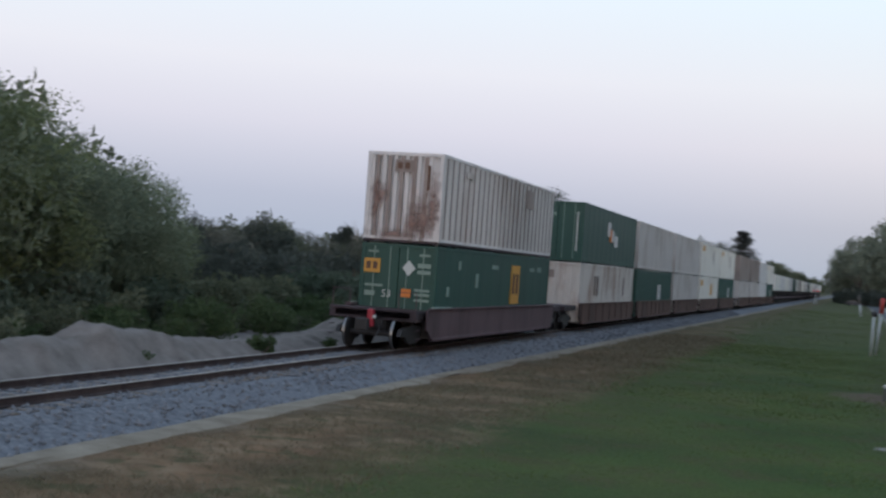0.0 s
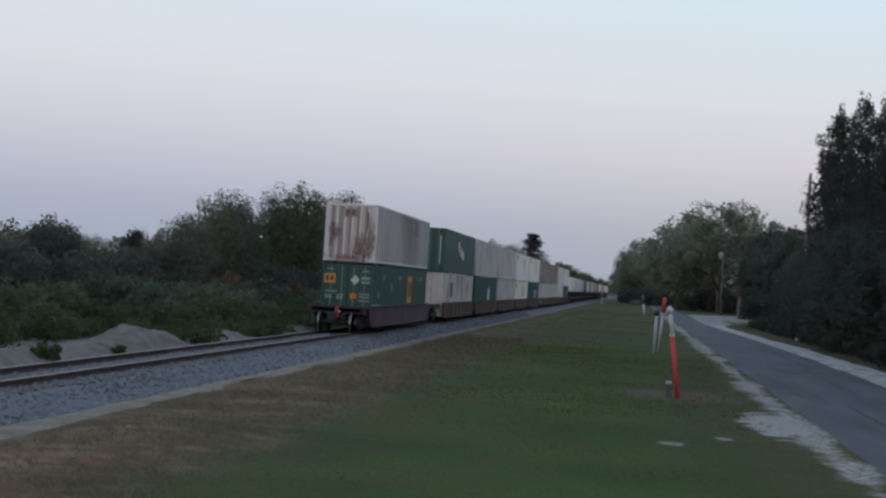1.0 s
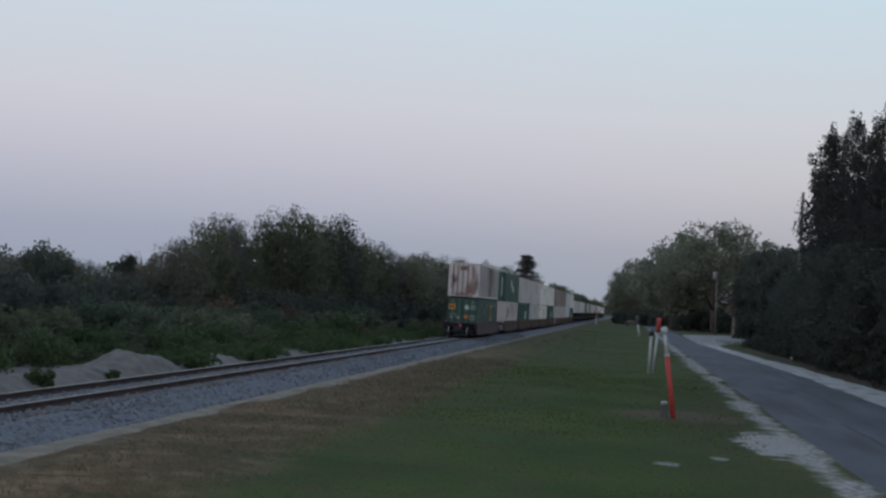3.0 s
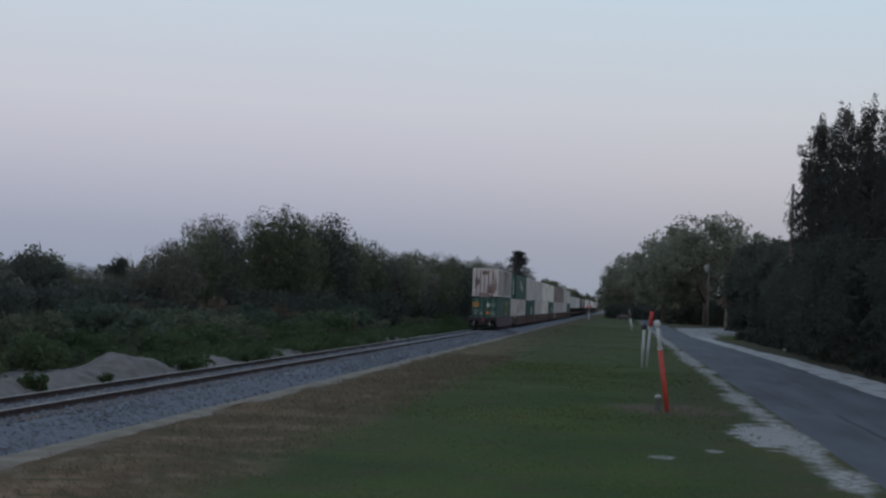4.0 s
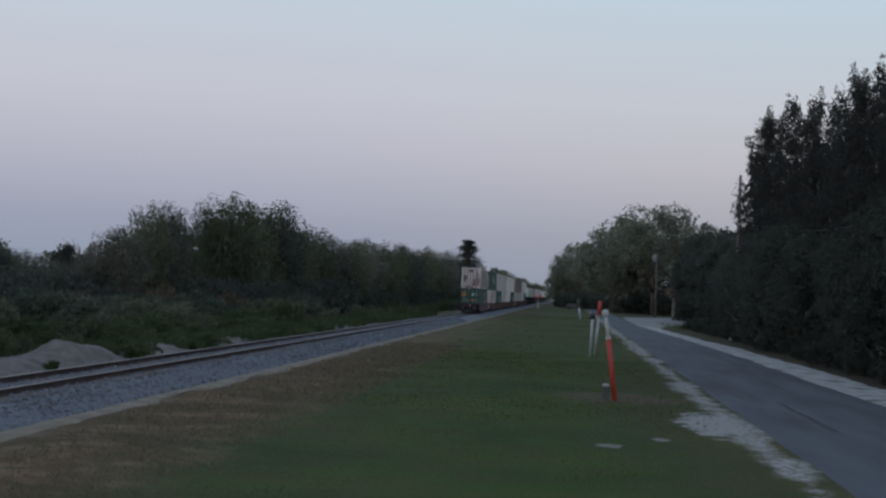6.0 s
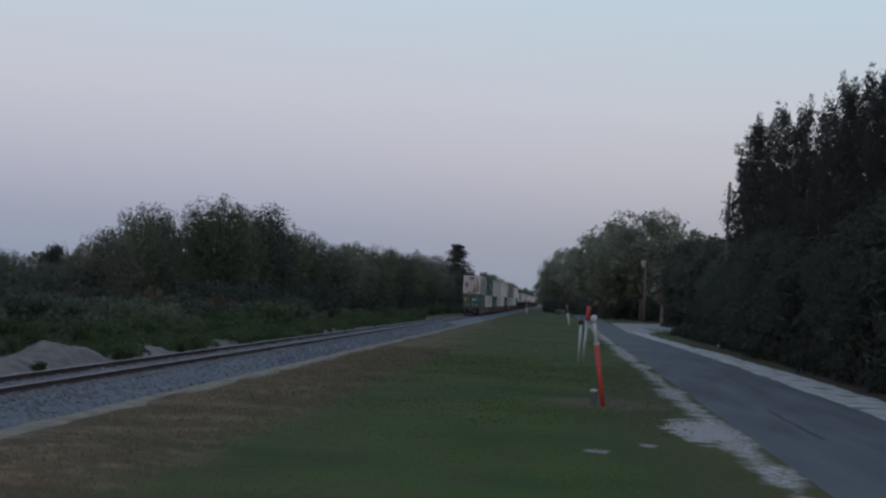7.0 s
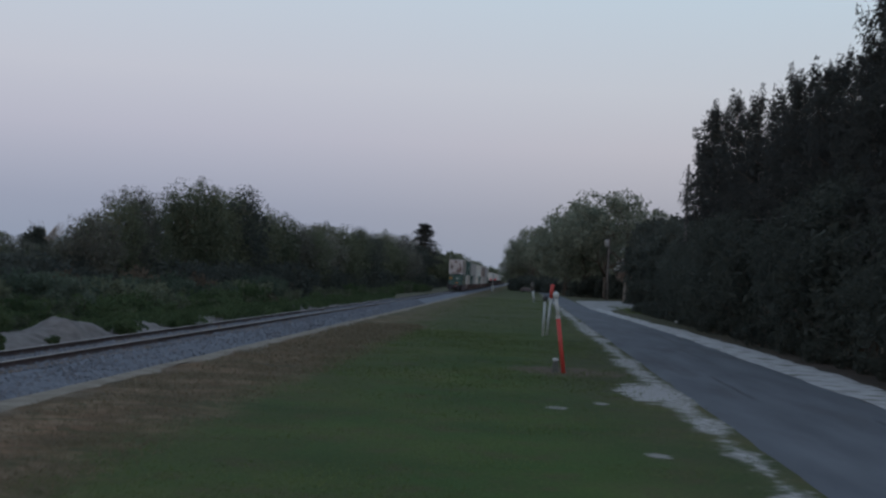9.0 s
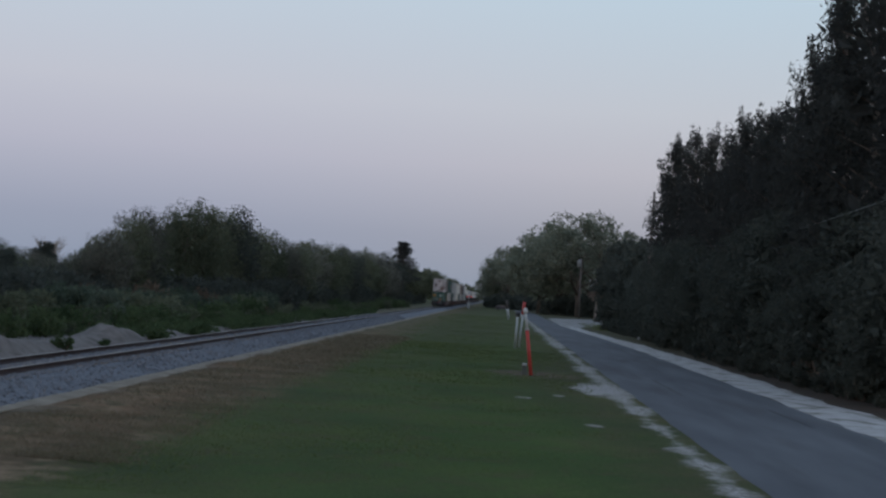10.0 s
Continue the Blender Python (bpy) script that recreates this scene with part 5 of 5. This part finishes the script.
# the large oak beyond the driveway and the wood behind it
bigs = [(broadleaf(81, 22, 10.0, M_HAZEOAK, 5200, 0.24, 0.33, "large spreading oak with an open grey-green crown", name="oak_tree", group="oaks beyond the driveway", lobes=20, open_crown=True), 22.0),
        (broadleaf(82, 22, 9.5, M_HAZEOAK, 5600, 0.08, 0.38, "tall grey-green oak beyond the driveway", name="oak_tree", group="oaks beyond the driveway", lobes=18), 22.0)]
BEYOND = [(18.6, 300, 25.0), (10.2, 335, 22.6), (14.0, 318, 23.6), (22.8, 296, 23.0), (5.8, 390, 20.0), (2.2, 412, 20.0), (-0.6, 425, 17.6), (-3.2, 432, 14.0), (31, 290, 19), (38, 300, 18), (9.0, 460, 18), (20, 400, 20), (30, 390, 21), (36, 240, 15), (32, 215, 13), (5, 520, 18), (10, 600, 17)]
plant(bigs, BEYOND, 20)
plant(deep, [(27, 262, 17.4), (24.2, 238, 16.0), (24.6, 220, 15.4), (23.2, 206, 14.8), (24.6, 192, 14.0), (22.4, 180, 12.5), (28.5, 236, 16.0)], 27)
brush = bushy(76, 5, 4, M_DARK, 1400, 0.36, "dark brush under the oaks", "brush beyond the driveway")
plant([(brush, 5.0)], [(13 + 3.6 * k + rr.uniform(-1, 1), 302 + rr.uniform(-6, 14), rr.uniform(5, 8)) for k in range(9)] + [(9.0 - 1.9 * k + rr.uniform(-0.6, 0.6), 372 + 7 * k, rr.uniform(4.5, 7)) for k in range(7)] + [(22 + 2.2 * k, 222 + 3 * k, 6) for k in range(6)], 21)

# far woods on both sides, up to the horizon
far = np.random.default_rng(90)
cs, rsz = [], []
for k in range(900):
    y = 480 + 1500 * far.random()
    x = (-30 - 260 * far.random() ** 1.5) if far.random() < 0.6 else (14 + 260 * far.random() ** 1.5)
    if k % 6 == 0:
        x, y = far.uniform(-120, 90), far.uniform(1540, 2200)
    h = far.uniform(7, 15)
    for f in (0.25, 0.55, 0.8):
        cs.append((x + far.normal() * 1.5, y + far.normal() * 1.5, h * f))
        rsz.append((h * 0.3, h * 0.3, h * 0.22))
tagged(new("far_woods", data("far_woods", *flakes(far, puffs(far, np.array(cs), np.array(rsz), 24000, 0.5), 1.5), M_OAK)), "hazy dark woods along the horizon", "woods", kind="stuff")


# ---------------------------------------------------------------- posts, pole, crossing
M_PIPEWHITE = paint("chalky_white_paint", (0.40, 0.43, 0.435), (0.3, 0.3, 0.28), (0.6, 0.85))
M_PIPERED = paint("faded_red_sleeve", (0.40, 0.045, 0.035), (0.30, 0.05, 0.04), (0.5, 0.8))
M_PIPEDARK = paint("dark_cap", (0.03, 0.03, 0.035))
M_GREYGREEN = paint("grey_green_plastic", (0.055, 0.07, 0.065))
M_POLE = surface("weathered_pole", [(0.09, 0.082, 0.078), (0.15, 0.138, 0.13), (0.21, 0.195, 0.18)], scale=2, rough=0.95, bump=0.4, stretch=(2, 2, 0.2))
M_TANK = paint("pale_grey_enamel", (0.36, 0.37, 0.37))


def leaning(ob, x, y, lean_x, lean_y=0.0):
    ob.matrix_basis = Matrix.Translation((x, y, 0)) @ Euler((radians(-lean_y), radians(lean_x), 0)).to_matrix().to_4x4()
    return ob


def pipe(bm, z0, z1, r):
    return tube(bm, [(0, 0, z0), (0, 0, z1)], [r, r], 14)


def vent_red():
    v = tagged(new("vent_pipe"), "leaning vent pipe, red below and white above with a round cap", "marker post", "marker posts in the lawn")
    part("red_sleeve", pipe(bmesh.new(), -0.2, 2.0, 0.078), M_PIPERED, v, "faded red sleeve", True)
    part("collar", pipe(bmesh.new(), 1.96, 2.06, 0.09), M_PIPEWHITE, v)
    part("upper_pipe", pipe(bmesh.new(), 2.0, 2.72, 0.062), M_PIPEWHITE, v, "white painted pipe", True)
    bm = bmesh.new()
    tube(bm, [(0, 0, 2.68), (0, 0, 2.74), (0, 0, 2.84), (0, 0, 2.90), (0, 0, 2.93)], [0.07, 0.10, 0.115, 0.08, 0.03], 14)
    part("cap", bm, M_PIPEWHITE, v, "round white vent cap", True)
    return leaning(v, 1.52, 42.7, -8.2)


def vent_white():
    v = tagged(new("vent_pipe"), "white vent pipe with a dark cap", "marker post", "marker posts in the lawn")
    part("pipe", pipe(bmesh.new(), -0.2, 2.15, 0.078), M_PIPEWHITE, v, "", True)
    part("cap", tube(bmesh.new(), [(0, 0, 2.1), (0, 0, 2.2), (0, 0, 2.36), (0, 0, 2.42)], [0.11, 0.16, 0.15, 0.06], 12), M_PIPEDARK, v, "dark round cap", True)
    return leaning(v, 1.16, 73.0, 1.4)


def vent_redtop():
    v = tagged(new("vent_pipe"), "leaning white marker pipe with a red upper sleeve", "marker post", "marker posts in the lawn")
    part("pipe", pipe(bmesh.new(), -0.2, 2.25, 0.075), M_PIPEWHITE, v, "", True)
    part("collar", pipe(bmesh.new(), 2.18, 2.28, 0.12), M_PIPEWHITE, v)
    part("red_sleeve", pipe(bmesh.new(), 2.25, 3.12, 0.115), M_PIPERED, v, "faded red sleeve", True)
    return leaning(v, 1.42, 74.5, 4.2)


def far_marker():
    v = tagged(new("marker_post"), "slim white marker post with a brown upper half", "marker post", "marker posts in the lawn")
    part("pipe", pipe(bmesh.new(), -0.2, 1.7, 0.16), M_PIPEWHITE, v, "", True)
    part("upper_pipe", pipe(bmesh.new(), 1.65, 3.1, 0.14), M_POLE, v, "brown upper half", True)
    return leaning(v, 1.5, 198, -10)


def pedestal():
    v = tagged(new("utility_pedestal"), "short grey-green plastic pedestal with a white cap", "pedestal")
    part("body", boxes((-0.10, 0.10, -0.09, 0.09, -0.05, 0.40), bevel=0.02), M_GREYGREEN, v)
    part("cap", boxes((-0.11, 0.11, -0.10, 0.10, 0.40, 0.50), bevel=0.04), M_PIPEWHITE, v, "white cap")
    v.location = (1.22, 42.9, 0)
    return v


for f in (vent_red, vent_white, vent_redtop, far_marker, pedestal):
    f()


def utility_pole():
    v = tagged(new("utility_pole"), "weathered timber utility pole with a grey transformer", "utility pole")
    part("pole", tube(bmesh.new(), [(0, 0, -0.3), (0, 0, 6), (0, 0, 12.6)], [0.20, 0.17, 0.13], 10), M_POLE, v, "", True)
    tank = part("transformer", tube(bmesh.new(), [(-0.45, -0.1, 10.9), (-0.45, -0.1, 11.0), (-0.45, -0.1, 12.2), (-0.45, -0.1, 12.35)], [0.28, 0.36, 0.36, 0.2], 14), paint("dull_grey_enamel", (0.20, 0.205, 0.205)), v, "dull grey transformer can", True)
    part("bushing", tube(bmesh.new(), [(-0.45, -0.1, 12.3), (-0.45, -0.1, 12.7)], [0.07, 0.04], 8), M_PIPEDARK, tank)
    part("bracket", boxes((-0.2, 0.0, -0.14, -0.06, 11.3, 11.4), (-0.2, 0.0, -0.14, -0.06, 11.9, 12.0)), M_PIPEDARK, v)
    return leaning(v, 16.6, 262, -0.5)


utility_pole()


def snag_pole():
    v = tagged(new("broken_pole"), "bare broken pole standing beside the pines", "utility pole")
    part("pole", tube(bmesh.new(), [(0, 0, -0.3), (0, 0, 10), (0.05, 0, 17.3)], [0.22, 0.19, 0.15], 9), M_POLE, v, "", True)
    part("stub_arm", boxes((-0.30, 0.3, -0.06, 0.06, 13.2, 13.34)), M_POLE, v)
    v.location = (*along(7.0, 17.8), 0)
    return v


snag_pole()


def service_wire():
    """The wire that hangs along the thicket."""
    v = tagged(new("overhead_wire"), "thin grey-green overhead wire along the trees", "wire")
    a, b = Vector((15.2, 30, 8.4)), Vector((17.0, 145, 12.6))
    pts = [a.lerp(b, k / 24) - Vector((0, 0, 2.2 * math.sin(math.pi * k / 24))) for k in range(25)]
    part("strand", tube(bmesh.new(), pts, [0.02] * 25, 5), M_GREYGREEN, v)
    return v


service_wire()


def palm():
    v = tagged(new("palm_tree"), "palm with a skirt of dead tan fronds", "tree")
    rng = np.random.default_rng(7)
    part("trunk", tube(bmesh.new(), [(0, 0, -0.2), (0.1, 0, 3), (0, 0.1, 6.6)], [0.35, 0.28, 0.26], 10), M_PALEBARK, v, "", True)
    for nm, mat, tilt, n, z in (("dead_skirt", M_DEAD, -0.75, 26, 6.6), ("crown", M_GREYOAK, 0.35, 26, 7.0)):
        vs, fs = [], []
        for k in range(n):
            a, tl = rng.uniform(0, 6.28), tilt + rng.normal() * 0.35
            for g in range(9):
                r0 = 0.3 + 0.22 * g
                c = np.array([math.cos(a) * r0 * math.cos(tl), math.sin(a) * r0 * math.cos(tl), z + r0 * math.sin(tl) - 0.09 * r0 * r0])
                w = np.array([-math.sin(a), math.cos(a), -0.4]) * 0.5
                d = np.array([math.cos(a), math.sin(a), math.sin(tl) - 0.3]) * 0.16
                for s in (-1, 1):
                    i = len(vs)
                    vs += [tuple(c), tuple(c + d), tuple(c + d * 1.6 + w * s)]
                    fs.append((i, i + 1, i + 2))
        part(nm, data(nm, vs, fs, mat), None, v)
    v.location = (20.0, 262, 0)
    return v


palm()


def litter_and_signs():
    v = tagged(new("utility_cabinet"), "tall pale blue-grey cabinet beside the driveway", "cabinet")
    part("body", boxes((-0.55, 0.55, -0.4, 0.4, -0.05, 3.2), bevel=0.04), paint("blue_grey_enamel", (0.15, 0.18, 0.20)), v)
    part("door", boxes((-0.45, 0.45, -0.43, -0.40, 0.15, 3.0), bevel=0.008), paint("blue_grey_door", (0.17, 0.20, 0.22)), v)
    v.location = (20.8, 225, 0)
    s = tagged(new("litter_sheet"), "crumpled white paper lying at the thicket edge", "litter")
    bm = bmesh.new()
    bmesh.ops.create_icosphere(bm, subdivisions=2, radius=0.15)
    for w in bm.verts:
        w.co = Vector((w.co.x, w.co.y * 0.7, max(0.0, w.co.z * 0.9 + 0.18))) * (1 + 0.35 * noise.noise(w.co * 5))
    part("paper", bm, M_TANK, s)
    s.location = (13.75, 115, 0.02)


litter_and_signs()


def crossing_signal():
    v = tagged(new("crossing_signal"), "level crossing signal mast with lit red lamps", "crossing signal")
    part("mast", tube(bmesh.new(), [(0, 0, -0.2), (0, 0, 4.6)], [0.10, 0.09], 10), M_TANK, v, "", True)
    part("base", boxes((-0.3, 0.3, -0.3, 0.3, -0.1, 1.6), bevel=0.05), M_PIPEWHITE, v, "white signal base")
    part("lamp_bar", boxes((-0.7, 0.7, -0.05, 0.05, 3.15, 3.25)), M_PIPEDARK, v)
    for s in (-1, 1):
        hood = part("lamp_hood", tube(bmesh.new(), [(s * 0.5, 0.05, 3.2), (s * 0.5, -0.15, 3.2)], [0.25, 0.25], 16), M_PIPEDARK, v)
        part("lamp", tube(bmesh.new(), [(s * 0.5, -0.155, 3.2), (s * 0.5, -0.17, 3.2)], [0.13, 0.13], 14), lit("signal_red", (1.0, 0.05, 0.05), 0.9), hood, "glowing red lamp")
    for s in (-1, 1):
        arm = part("crossbuck_arm", boxes((-0.65, 0.65, -0.03, 0.0, -0.11, 0.11)), M_PIPEWHITE, v)
        arm.matrix_basis = Matrix.Translation((0, -0.1 - 0.02 * s, 4.2)) @ Euler((0, radians(45 * s), 0)).to_matrix().to_4x4()
    v.location = (-8.65, 345, 0)
    return v


crossing_signal()


def parked_car():
    v = tagged(new("parked_car"), "dark saloon car waiting at the level crossing", "car")
    body = paint("dark_blue_car_paint", (0.05, 0.06, 0.08), rough=0.3)
    pr = [(-2.2, 0.35), (2.2, 0.35), (2.25, 0.75), (1.4, 0.92), (-2.2, 0.95)]
    part("body", extrude(bmesh.new(), pr, "y", -0.88, 0.88), body, v)
    part("cabin", extrude(bmesh.new(), [(-1.9, 0.94), (0.9, 0.93), (0.3, 1.42), (-1.3, 1.45)], "y", -0.75, 0.75), paint("tinted_window", (0.12, 0.13, 0.15), rough=0.15), v, "tinted glass cabin")
    for x in (-1.35, 1.35):
        for s in (-1, 1):
            part("wheel", tube(bmesh.new(), [(x, s * 0.7, 0.33), (x, s * 0.9, 0.33)], [0.33, 0.33], 14), P_BLACK, v)
    v.location = (0.8, 350, 0.02)


parked_car()


# ---------------------------------------------------------------- what moves
def motions():
    for thing, y, z in TRAIN:
        walk(thing, [(t, pose(TRACK, REAR + y + 22.8 * t + 0.13 * t * t, z)) for t in range(0, 11)])


motions()
